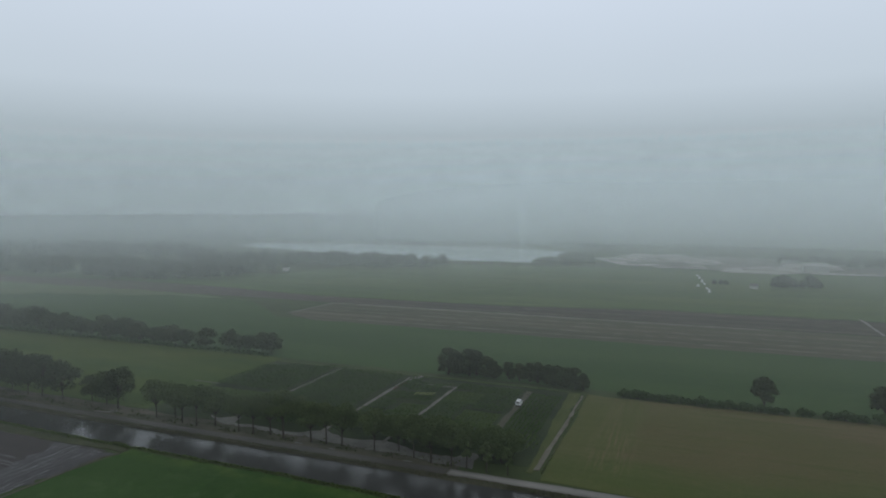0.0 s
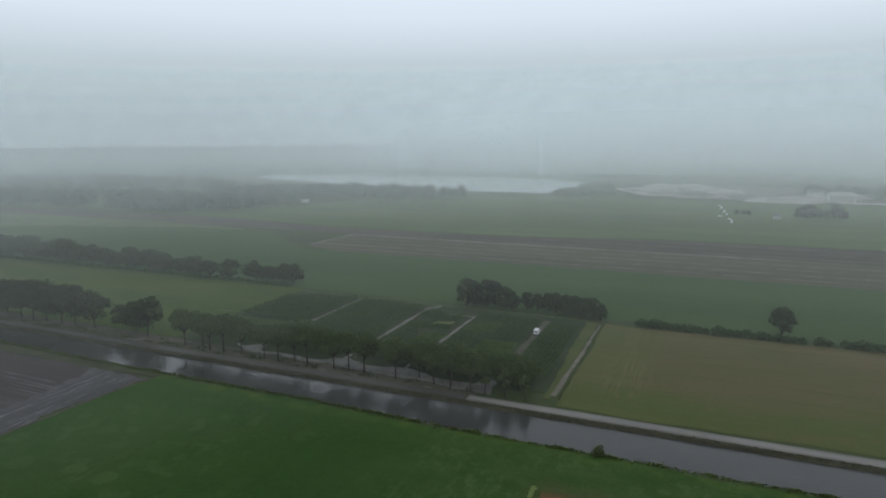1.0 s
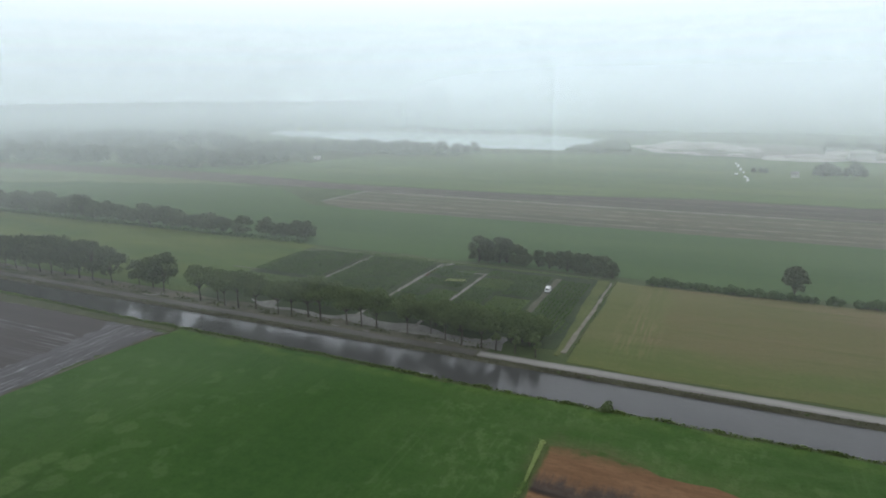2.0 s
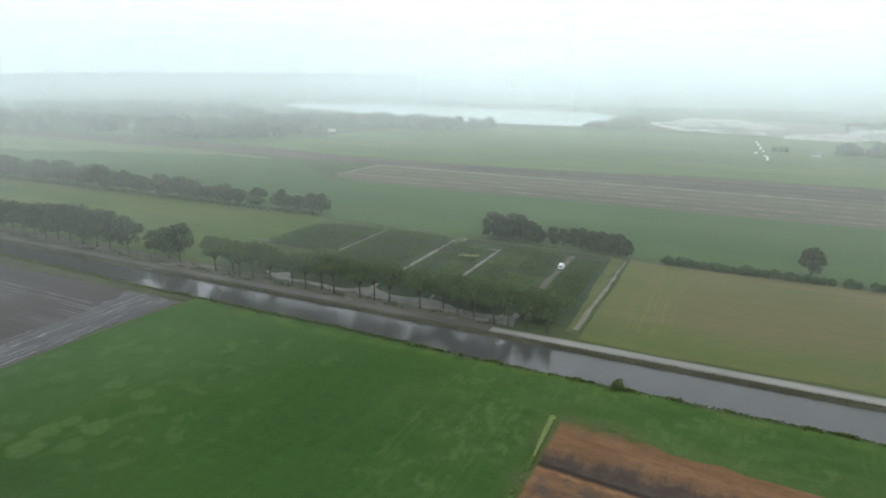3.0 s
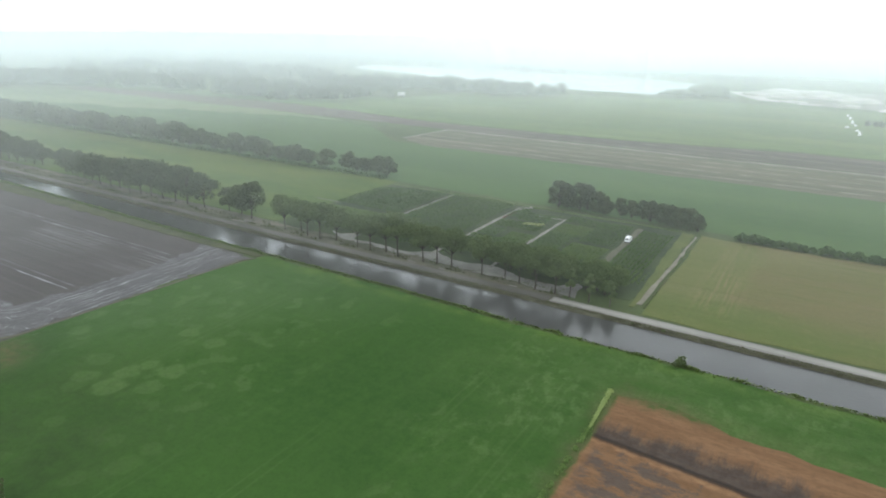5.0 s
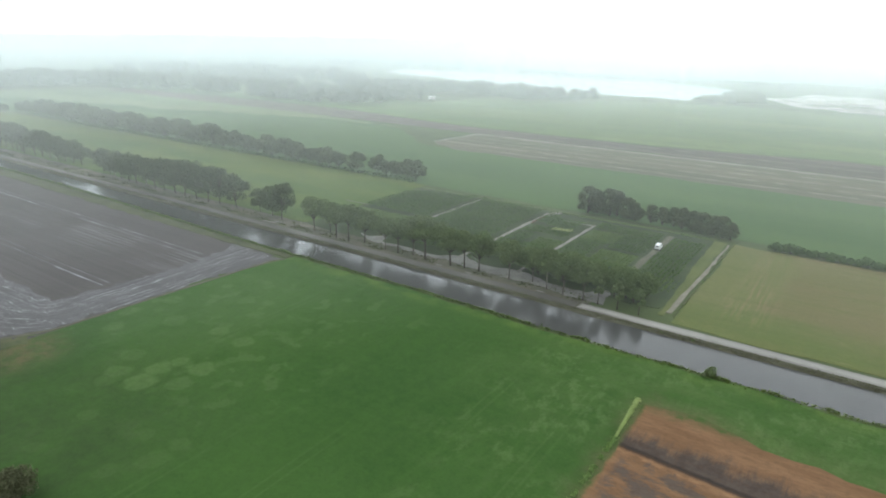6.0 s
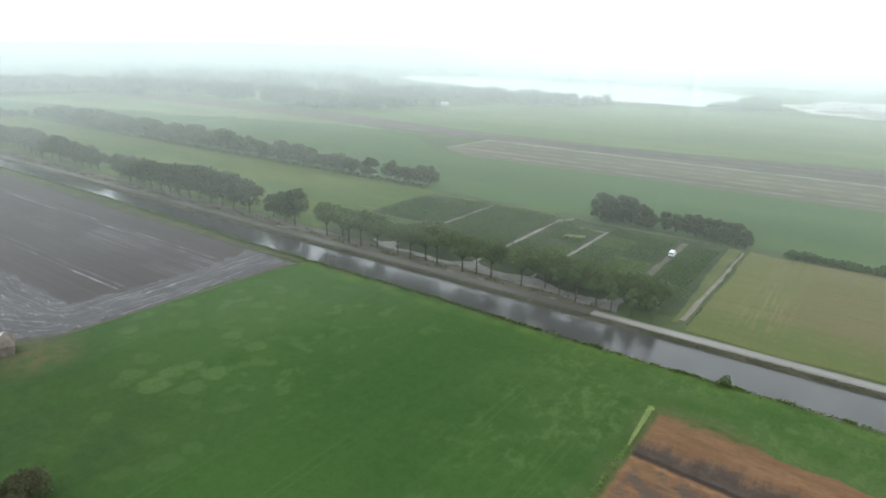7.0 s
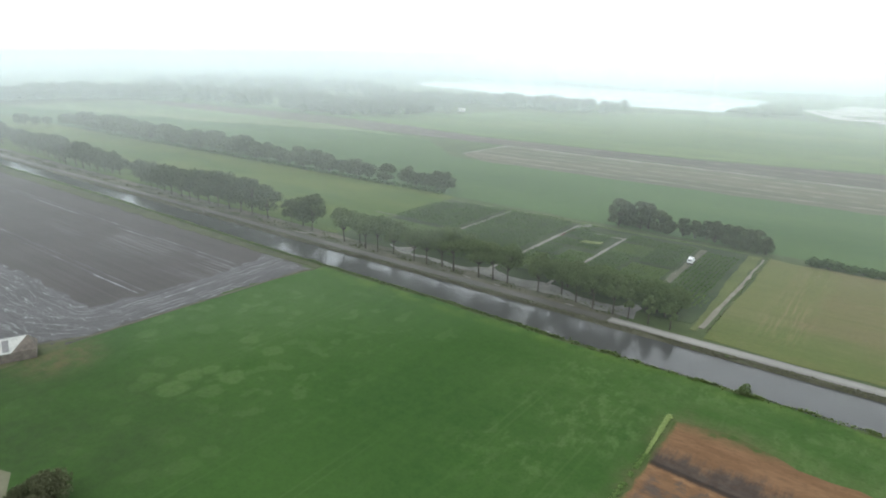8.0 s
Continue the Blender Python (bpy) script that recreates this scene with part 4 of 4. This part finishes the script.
# tall bushes in front of the nursery
front_kinds = [tree("young_tree", 90 + i, 6.8, 3.1, 0.7, LEAF_LIME if i else LEAF, "bushy dark green young tree leafy to the ground", group="nursery front trees", size=0.18, lobes=34, per=190, lean=0.9, fat=0.9) for i in range(3)]
scatter(front_kinds, [(-76, 144.0, 0.88), (-71.5, 145, 0.95), (-67, 143.6, 1.0), (-63.5, 145.5, 1.05), (-60, 143.4, 1.05), (-57.2, 145, 1.08), (-54.5, 143.4, 1.02), (-45.4, 141.0, 1.1), (-43.0, 142.5, 1.15), (-40.6, 140.6, 1.18), (-39.0, 144.0, 1.08), (-64, 149, 0.75), (-58, 149.5, 0.8), (-52.5, 148, 0.8), (-44, 147, 0.85), (-98, 147.5, 0.72), (-104, 148.5, 0.74), (-110, 147, 0.7), (-116, 148, 0.7), (-84.5, 147.5, 0.7), (-79.5, 149, 0.7), (-125, 149, 0.6), (-131, 147.5, 0.62)], 12, 0.95, 1.05)
edge_trees = [tree("slender_tree", 97, 7.6, 1.7, 2.6, LEAF, "slim roadside tree with thin trunk", lobes=9, per=90, size=0.4)]
scatter(edge_trees, [(-47.2, 134.6, 0.85), (-42.4, 134.4, 1.1), (-37.4, 134.4, 0.75)], 13)

# lone tree and hedge at the stubble field
lone_kinds = [tree("lone_tree", 101, 9.2, 3.6, 1.3, LEAF_ROW, "dark round lone tree rising from a hedge", size=0.4, per=120, lean=0.9)]
scatter(lone_kinds, [(20.4, 207.6, 1.0), (51.5, 209, 1.0)], 14, 0.98, 1.02)
hedge_kinds = [shrub("hedge_bush", 110 + i, 3.1, 2.2, SHRUB_DARK, "dark clipped-looking field hedge bush", group="field hedge", per=80, size=0.42) for i in range(3)]
spots = [(-19.5 + 2.15 * i, 204 - 0.02 * i + rng.normal(0, 0.25), rng.uniform(0.7, 1.0) * (1.12 if i == 0 else 1)) for i in range(46) if i not in (22, 25, 31)]
scatter(hedge_kinds, spots, 15, 0.9, 1.08)

# bushes along the near bank
bank_kinds = [shrub("bank_bush", 120 + i, 1.6, 1.7, LEAF, "small dark bush on the canal bank", group="bank bushes", per=120, size=0.13) for i in range(2)]
spots = [(-17.6, 115.2, 1.1)] + [(float(rng.uniform(-60, 90)), 115.2 + float(rng.normal(0, 0.2)), float(rng.uniform(0.2, 0.4))) for i in range(8)]
spots += [(float(rng.uniform(-120, -50)), 116.2 + float(rng.normal(0, 0.25)), float(rng.uniform(0.15, 0.3))) for i in range(8)]
spots += [(float(rng.uniform(-40, 60)), 128.2 + float(rng.normal(0, 0.15)), float(rng.uniform(0.15, 0.3))) for i in range(8)]
scatter(bank_kinds, spots, 16)
corner_kinds = [shrub("garden_bush", 130 + i, 4.6, 3.0, leaf_material("brownish_leaves", (0.091, 0.101, 0.053), (0.134, 0.139, 0.077)), "brownish green garden bush", per=420, size=0.18) for i in range(2)]
scatter(corner_kinds, [(-85.4, 26.2, 1.0), (-83.2, 23.2, 0.9), (-87.6, 23.2, 0.8), (-81.4, 21.0, 0.8), (-80.6, 25.2, 0.7), (-89.4, 26.0, 0.65)], 17)


# ---- grass borders, reeds and nursery beds ----
def stuff(name, pts, out, size, leaf, label, category, seed, lean=0.8):
    rng = np.random.default_rng(seed)
    return tagged(new(name, mesh_of(name, *cards(np.array(pts), np.array(out), size, rng, lean), leaf)), label, category, kind="stuff")


def bed(x0, y0, x1, y1, tall, leaf, label, seed, gap=1.1, density=13.0, size=0.2, slope=0.0):
    """A nursery bed: rows of young shrubs standing side by side, uneven in height."""
    rng = np.random.default_rng(seed)
    k = int((x1 - x0) * (y1 - y0) * density)
    x = x0 + (np.floor(rng.uniform(0, (x1 - x0) / gap, k)) + 0.5) * gap + rng.normal(0, gap * 0.2, k)
    y = rng.uniform(y0, y1, k)
    keep = y < y1 + slope * (x - x1)
    x, y, k = x[keep], y[keep], int(keep.sum())
    wave = np.array([noise.noise(Vector((a * 0.12, b * 0.12, seed))) for a, b in zip(x, y)])
    z = tall * (0.75 + 0.35 * wave) * rng.uniform(0.85, 1.0, k)
    out = np.stack([rng.normal(0, 0.5, k), rng.normal(0, 0.5, k), np.full(k, 0.9)], 1)
    stuff("nursery_bed", np.stack([x, y, z], 1), out, size, leaf, label, "nursery bed", seed, 0.25)


bed(-148.6, 168.6, -121.6, 203, 1.5, SHRUB_DARK, "dark green bed of young conifers in rows", 31, slope=0.27)
bed(-147, 150, -121.8, 166.5, 0.6, SHRUB_LIGHT, "low light green planting behind roadside trees", 32, density=8)
bed(-119.0, 150, -93.0, 202, 1.5, SHRUB_DARK, "dark green bed of dense young trees", 33)
bed(-147, 143.6, -121.8, 150, 2.3, SHRUB, "green hedge growth below roadside trees", 56)
bed(-119.2, 142.6, -93.2, 150, 2.3, SHRUB_DARK, "dark hedge growth below roadside trees", 57)
bed(-170, 140.2, -149, 141.6, 1.6, LEAF_LIME, "green weedy hedge beside the road", 58, gap=0.7, density=4)
bed(-89.6, 186, -84, 199.5, 2.0, SHRUB_DARK, "dark shrub bed beside a gravel path", 34)
bed(-89.8, 183, -88.7, 193, 1.2, leaf_material("red_leaves", (0.10, 0.045, 0.03), (0.15, 0.07, 0.045)), "thin row of reddish shrubs beside a path", 63, gap=0.5, density=9)
bed(-84, 183, -73.8, 193.6, 2.2, SHRUB_DARK, "dark mixed shrub bed", 35)
bed(-89.4, 176, -74.2, 183, 1.2, SHRUB, "green mixed shrub bed", 36)
bed(-80.5, 178.6, -73.8, 182.4, 2.3, SHRUB_YELLOW, "golden yellow shrubs", 37, density=14)
bed(-81, 164.5, -73.4, 173, 0.45, SHRUB_LIGHT, "low light green planting square", 38, gap=0.8, density=14, size=0.2)
bed(-89.4, 165, -83, 174, 1.4, SHRUB_DARK, "dark low shrub bed", 39)
bed(-89.4, 151, -74, 163, 1.9, SHRUB, "green shrub bed behind roadside trees", 40)
bed(-70.8, 180, -60.5, 190.5, 0.7, SHRUB_LIGHT, "light green nursery bed", 41, density=14, size=0.2)
bed(-60.2, 174.5, -50.0, 192, 1.3, SHRUB_DARK, "mid green nursery bed", 42)
bed(-70.8, 191.2, -50.0, 198.4, 1.1, SHRUB, "green nursery bed at the back", 60)
bed(-70.8, 162, -61.8, 178.6, 1.5, SHRUB_DARK, "dark green nursery bed", 43)
bed(-61.2, 162, -50.4, 173.4, 0.6, SHRUB_LIGHT, "light green low nursery bed", 44, density=14, size=0.2)
bed(-70.8, 150, -50.8, 161, 1.6, SHRUB, "green bed behind tall bushes", 45)
bed(-47, 148.5, -35.4, 158, 1.9, SHRUB_LIGHT, "light green shrub growth at the bed front", 61, gap=1.4)
bed(-46.2, 158, -36.8, 195, 1.5, SHRUB, "green rows of young shrubs", 46, gap=1.2)
bed(-47, 196.8, -37, 199.2, 2.4, SHRUB_DARK, "dark clipped hedge at the nursery back", 47, gap=0.8, density=8)
bed(-147, 202.6, -93.5, 204, 1.3, SHRUB, "low hedge behind the nursery", 48, gap=0.7, density=5)
bed(-86, 200.5, -52, 202.6, 1.3, SHRUB_LIGHT, "light green low hedge behind the nursery", 49, gap=0.7, density=5)

rng = np.random.default_rng(50)
k = 2600
y = rng.uniform(86.5, 99.6, k)
pts = np.stack([-25.5 + (y - 93) * -0.05 + rng.normal(0, 0.06 + 0.012 * (y - 86), k), y, rng.uniform(0.1, 0.4, k)], 1)
stuff("reed_strip", pts, np.tile((0.0, 0.0, 1.0), (k, 1)), 0.14, REED, "bright yellow-green reeds along a field ditch", "reeds", 51)
k = 3600
y = rng.uniform(48, 87, k)
keep = np.array([noise.noise(Vector((0, q * 0.45, 2))) > -0.08 for q in y])
pts = np.stack([-25.2 + rng.normal(0, 0.22, k), y, rng.uniform(0.05, 0.25, k)], 1)[keep]
stuff("reed_strip", pts, np.tile((0.0, 0.0, 1.0), (len(pts), 1)), 0.11, leaf_material("pale_tuft_leaves", (0.14, 0.22, 0.07), (0.23, 0.32, 0.11)), "pale tufts of grass along a field edge", "reeds", 52)
k = 22000
x = rng.uniform(-420, 60, k)
wide = np.clip((-45 - x) / 40, 0, 1) + 2.4 * np.clip((-150 - x) / 110, 0, 1)
off = rng.normal(0, 0.45, k)
clump = np.array([noise.noise(Vector((q * 0.22, 3.0, 0))) for q in x])
pts = np.stack([x, 115.15 + 1.25 * wide + 0.8 * clump + off, 0.10 - 0.36 * np.clip(off + 0.35 + 0.8 * clump, 0, 1.6) + rng.uniform(0, 0.35, k) * (1 + 1.2 * np.clip(clump, 0, 1))], 1)
pts = pts[(x < -55) | (clump > 0.12) | (rng.uniform(0, 1, k) < 0.25)]
stuff("bank_grass", pts, np.tile((0.0, 0.0, 1.0), (len(pts), 1)), 0.24, leaf_material("bank_leaves", (0.066, 0.101, 0.029), (0.114, 0.152, 0.047)), "long grass and weeds on the canal banks", "grass", 53)
k = 13000
x = rng.uniform(-300, 60, k)
down = rng.uniform(0, 1, k)
pts = np.stack([x, 129.75 - 1.35 * down + rng.normal(0, 0.12, k), 0.06 - 0.5 * np.clip(down * 1.6 - 0.6, 0, 1) + rng.uniform(0, 0.12, k)], 1)
stuff("bank_grass", pts, np.tile((0.0, -0.5, 0.8), (k, 1)), 0.17, leaf_material("brown_bank_leaves", (0.082, 0.086, 0.048), (0.124, 0.122, 0.070)), "brownish weeds on the road bank of the canal", "grass", 59)
k = 9000
x = rng.uniform(-420, -50, k)
y = 133.6 + rng.gamma(2.0, 1.1, k)
keep = np.array([noise.noise(Vector((a * 0.16, b * 0.5, 7))) > 0.02 for a, b in zip(x, y)]) & (y < 139.5)
pts = np.stack([x, y, rng.uniform(0.04, 0.3, k)], 1)[keep]
stuff("verge_grass", pts, np.tile((0.0, 0.0, 1.0), (len(pts), 1)), 0.24, leaf_material("verge_leaves", (0.052, 0.068, 0.026), (0.090, 0.104, 0.042)), "tufts of grass and weeds on the road verge", "grass", 62)
k = 160
pts = np.stack([-30.5 + rng.normal(0, 0.2, k), rng.uniform(138, 204, k), rng.uniform(0.05, 0.3, k)], 1)
stuff("ditch_grass", pts, np.tile((0.0, 0.0, 1.0), (k, 1)), 0.22, SHRUB_LIGHT, "green weeds along the ditch", "grass", 54)
k = 2600
pts = np.stack([rng.uniform(-440, -158, k), 209.8 + rng.normal(0, 1.0, k), rng.uniform(0.1, 1.3, k)], 1)
stuff("undergrowth", pts, np.tile((0.0, 0.0, 1.0), (k, 1)), 0.55, SHRUB_DARK, "dark undergrowth below the tree row", "undergrowth", 55)


# ---- woods in the mist ----
def wood(name, outline, count, tall, seed, label):
    rng = np.random.default_rng(seed)
    xs, ys = [p[0] for p in outline], [p[1] for p in outline]
    made = []
    while len(made) < count:
        x, y = rng.uniform(min(xs), max(xs)), rng.uniform(min(ys), max(ys))
        inside = False
        for (xa, ya), (xb, yb) in zip(outline, outline[1:] + outline[:1]):
            if (ya > y) != (yb > y) and x < (xb - xa) * (y - ya) / (yb - ya) + xa:
                inside = not inside
        if inside:
            h = tall * rng.uniform(0.75, 1.1)
            r = rng.uniform(4.0, 6.5)
            made.append(((x, y, h - r * 0.75), (r, r, r * 0.8)))
            made.append(((x + rng.normal(0, 2), y + rng.normal(0, 2), h * 0.4), (r * 0.9, r * 0.9, h * 0.4)))
    pts, out = lobes_cloud(rng, made, 85)
    pts[:, 2] = np.maximum(pts[:, 2], 0.2)
    out[:, 2] += 1.6
    return stuff(name, pts, out, 1.5, LEAF_FAR, label, "woodland", seed, 0.2)


wood("woodland", [(-720, 232), (-690, 300), (-660, 338), (-540, 372), (-426, 380), (-420, 405), (-540, 410), (-680, 400), (-760, 330), (-770, 232)], 330, 17, 61, "misty grey-green wood at the field edge")
wood("woodland", [(-440, 380), (-400, 392), (-360, 428), (-352, 474), (-385, 500), (-470, 480), (-520, 430)], 240, 12, 62, "misty low wood beside meadow")
wood("woodland", [(-430, 505), (-360, 540), (-288, 540), (-228, 566), (-230, 590), (-300, 590), (-420, 580), (-520, 540)], 270, 12.5, 63, "misty tree belt before the lake")
wood("woodland", [(-900, 480), (-620, 470), (-500, 560), (-560, 660), (-900, 640)], 260, 15, 64, "pale distant wood in mist")
wood("woodland", [(-900, 880), (-690, 895), (-520, 915), (-350, 905), (-250, 915), (-120, 870), (-60, 930), (-230, 1000), (-560, 1010), (-900, 980)], 150, 9, 65, "faint far shore trees in mist")
wood("woodland", [(-146, 668), (-130, 652), (-106, 652), (-101, 670), (-112, 690), (-140, 700)], 9, 5, 66, "misty dark scrub on a mound by the lake")
wood("woodland", [(60, 690), (300, 660), (300, 720), (90, 760)], 60, 12, 67, "pale trees behind the quarry")
clump_kinds = [tree("clump_tree", 140 + i, 9.4, 4.4, 0.8, LEAF_FAR, "hazy tree in a meadow clump", group="meadow clump", per=80, size=0.9) for i in range(2)]
scatter(clump_kinds, [(56, 524, 0.75), (60.5, 522, 0.95), (64.5, 523, 1.0), (69, 525, 0.8), (74, 523, 0.85), (80, 525, 0.9), (85, 523, 0.8), (15.5, 527.5, 0.5), (20, 528, 0.52), (23.5, 528, 0.45)], 18)


# ---- white van on the nursery path ----
def van():
    root = tagged(new("van"), "small white parked van on the nursery path", "van")
    bm = bmesh.new()
    side = [(-2.2, 0.35), (-2.25, 1.0), (-2.15, 1.95), (-1.9, 2.12), (0.75, 2.12), (1.15, 1.95), (1.75, 1.2), (2.3, 1.02), (2.38, 0.4)]
    left, right = ([bm.verts.new((s * (0.93 if z < 1.3 else 0.80), y, z)) for y, z in side] for s in (-1, 1))
    for i in range(len(side)):
        j = (i + 1) % len(side)
        bm.faces.new((left[i], right[i], right[j], left[j]))
    bm.faces.new(left)
    bm.faces.new(list(reversed(right)))
    bmesh.ops.recalc_face_normals(bm, faces=bm.faces)
    bmesh.ops.bevel(bm, geom=list(bm.edges), offset=0.06, segments=2, affect="EDGES")
    part("body", bm, WHITE, root)
    for name, b in (("windscreen", (-0.68, 1.22, 1.36, 0.68, 1.66, 1.84)), ("rear_window", (-0.6, -2.27, 1.3, 0.6, -2.14, 1.75)), ("side_window", (-0.90, 0.1, 1.4, -0.80, 0.95, 1.85)), ("side_window", (0.80, 0.1, 1.4, 0.90, 0.95, 1.85))):
        bm = bmesh.new()
        box(bm, *b, 0.02)
        part(name, bm, GLASS, root, "dark window glass")
    for x in (-0.84, 0.84):
        for y in (-1.4, 1.45):
            bm = bmesh.new()
            tube(bm, (x - 0.1, y, 0.33), (x + 0.1, y, 0.33), 0.33, 0.33, 16)
            wheel = part("wheel", bm, RUBBER, root, "black tyre")
            bm = bmesh.new()
            s = math.copysign(0.11, x)
            tube(bm, (x, y, 0.33), (x + s, y, 0.33), 0.19, 0.17, 12)
            part("rim", bm, WRAP, wheel, "pale wheel rim")
    for x in (-0.66, 0.66):
        bm = bmesh.new()
        box(bm, x - 0.14, 2.28, 0.72, x + 0.14, 2.39, 0.9, 0.02)
        part("headlight", bm, GLASS, root)
    bm = bmesh.new()
    box(bm, -0.9, -2.33, 0.36, 0.9, -2.2, 0.58, 0.03)
    part("bumper", bm, RUBBER, root)
    root.matrix_basis = pose(-47.9, 184.4, 0.10, 0, 0, 4) @ Matrix.Diagonal((0.8, 0.8, 0.8, 1))


van()


# ---- shed at the ploughed field ----
def gabled(name, x, y, turn, length, width, eave, ridge, wall, roofing, label, category):
    """A gabled building: walls, two roof slopes with thickness, a ridge cap and a boarded door."""
    root = tagged(new(name), label, category)
    h = width / 2
    bm = bmesh.new()
    prof = [(-h, 0), (h, 0), (h, eave), (0, ridge - 0.12), (-h, eave)]
    a, b = ([bm.verts.new((s * length / 2, q, z)) for q, z in prof] for s in (-1, 1))
    for i in range(5):
        bm.faces.new((a[i], a[(i + 1) % 5], b[(i + 1) % 5], b[i]))
    bm.faces.new(list(reversed(a)))
    bm.faces.new(b)
    bmesh.ops.recalc_face_normals(bm, faces=bm.faces)
    part("wall", bm, wall, root)
    run, rise = h + 0.35, (ridge - eave) * (h + 0.35) / h
    for s in (-1, 1):
        bm = bmesh.new()
        sec = [(0, ridge), (s * run, ridge - rise), (s * run, ridge - rise + 0.12), (0, ridge + 0.12)]
        a, b = ([bm.verts.new((e * (length / 2 + 0.3), q, z)) for q, z in sec] for e in (-1, 1))
        for i in range(4):
            bm.faces.new((a[i], a[(i + 1) % 4], b[(i + 1) % 4], b[i]))
        bm.faces.new(a)
        bm.faces.new(b)
        bmesh.ops.recalc_face_normals(bm, faces=bm.faces)
        part("roof", bm, roofing, root)
    bm = bmesh.new()
    tube(bm, (-length / 2 - 0.3, 0, ridge + 0.1), (length / 2 + 0.3, 0, ridge + 0.1), 0.12, 0.12, 8)
    part("ridge_cap", bm, ROOF_GREY, root)
    root.matrix_basis = pose(x, y, 0, 0, 0, turn)
    return root


def field_shed():
    """A low shed with a hipped end: pale sheets on most of the roof, old brown covering at the hip."""
    root = tagged(new("shed"), "weathered brown shed with a half pale sheet roof", "shed")
    eave, ridge, half, end, back = 2.15, 4.25, 2.2, 1.1, -11.0
    bm = bmesh.new()
    box(bm, back, -half, 0, end, half, eave)
    part("wall", bm, WALL_BROWN, root)

    def sheet(name, corners, mat, label=""):
        bm = bmesh.new()
        low = [bm.verts.new(c) for c in corners]
        top = [bm.verts.new((c[0], c[1], c[2] + 0.1)) for c in corners]
        m = len(corners)
        bm.faces.new(low)
        bm.faces.new(list(reversed(top)))
        for i in range(m):
            bm.faces.new((low[i], low[(i + 1) % m], top[(i + 1) % m], top[i]))
        bmesh.ops.recalc_face_normals(bm, faces=bm.faces)
        return part(name, bm, mat, root, label)

    e, over, drop = end + 0.25, half + 0.25, eave - 0.2
    sheet("roof", [(back, 0, ridge), (0, 0, ridge), (-2.9, -over, drop), (back, -over, drop)], ROOF_PALE, "pale roof sheets")
    sheet("roof", [(0, 0, ridge), (e, -over, drop), (-2.9, -over, drop)], WALL_BROWN, "old brown roof covering")
    sheet("roof", [(0, 0, ridge), (e, over, drop), (e, -over, drop)], WALL_BROWN, "old brown roof covering")
    sheet("roof", [(0, 0, ridge), (back, 0, ridge), (back, over, drop), (e, over, drop)], WALL_BROWN, "old brown roof covering")
    bm = bmesh.new()
    tube(bm, (back, 0, ridge + 0.08), (0.1, 0, ridge + 0.08), 0.1, 0.1, 8)
    part("ridge_cap", bm, ROOF_GREY, root)
    sheet("roof_light", [(-4.3, -0.5, ridge - 0.33), (-3.2, -0.5, ridge - 0.33), (-3.2, -over + 0.2, drop + 0.32), (-4.3, -over + 0.2, drop + 0.32)], ROOF_GREY, "grey roof sheet")
    root.matrix_basis = pose(-134.6, 42.7, 0, 0, 0, 67)


field_shed()
gabled("house", -352.5, 497, 40, 6, 4, 1.9, 3.0, WALL_PALE, ROOF_PALE, "white house among misty trees", "house")
gabled("house", 41.5, 511, 0, 5, 4, 2.4, 3.8, WALL_PALE, ROOF_GREY, "small pale hut in the meadow", "house")
gabled("warehouse", 103, 660, 0, 20, 12, 6.0, 8.5, WALL_PALE, ROOF_PALE, "long white warehouse in the mist", "warehouse")
gabled("warehouse", 95, 700, 0, 30, 16, 5.0, 7.5, WALL_PALE, ROOF_GREY, "pale grey warehouse in the mist", "warehouse")


def mound(name, x, y, rx, ry, tall, mat, label, category, seed, group=""):
    """A heap with an uneven slope."""
    bm = bmesh.new()
    bmesh.ops.create_icosphere(bm, subdivisions=4, radius=1.0)
    for v in bm.verts:
        r = 1 + 0.22 * noise.noise(v.co * 1.7 + Vector((seed, 0, 0)))
        v.co = Vector((v.co.x * rx * r, v.co.y * ry * r, max(-0.05, v.co.z) ** 1 * tall * r if v.co.z > 0 else -0.05))
    for q in bm.faces:
        q.smooth = True
    ob = part(name, bm, mat)
    ob.matrix_basis = pose(x, y, 0)
    return tagged(ob, label, category, group)


for i, (x, y, rx, ry, tall) in enumerate(((-60, 735, 30, 20, 4.5), (-22, 745, 36, 18, 6), (10, 720, 18, 14, 4), (62, 655, 22, 6, 4), (80, 646, 10, 5, 3), (105, 690, 26, 14, 6), (-40, 672, 12, 4, 1.6), (4, 656, 8, 4, 3))):
    mound("sand_heap", x, y, rx, ry, tall, SAND, "pale heap of quarry sand in mist", "sand heap", i, "sand heaps")
SCRUB = soil("scrubby_hill", (0.035, 0.045, 0.022), (0.06, 0.07, 0.034), 0.06, 0.4)
mound("hill", -117, 690, 22, 18, 11.5, SCRUB, "dark scrubby hill beside the lake", "hill", 41)
mound("hill", -139, 684, 24, 14, 5.0, SCRUB, "low dark scrubby shoulder of the hill", "hill", 44)
for i in range(9):
    q = (0.0, 0.12, 0.2, 0.34, 0.42, 0.55, 0.8, 0.88, 0.97)[i]
    mound("wrapped_bale", 3.8 + 7.9 * q + (0.4 if i % 2 else -0.4), 590 - 114 * q, 0.9, 3.4, 1.1, WRAP, "white plastic-wrapped fodder heap in a row", "bale", 20 + i, "wrapped bales")
mound("wrapped_bale", 3.9, 513, 1.3, 1.8, 1.2, WRAP, "white plastic-wrapped fodder heap apart", "bale", 31, "wrapped bales")
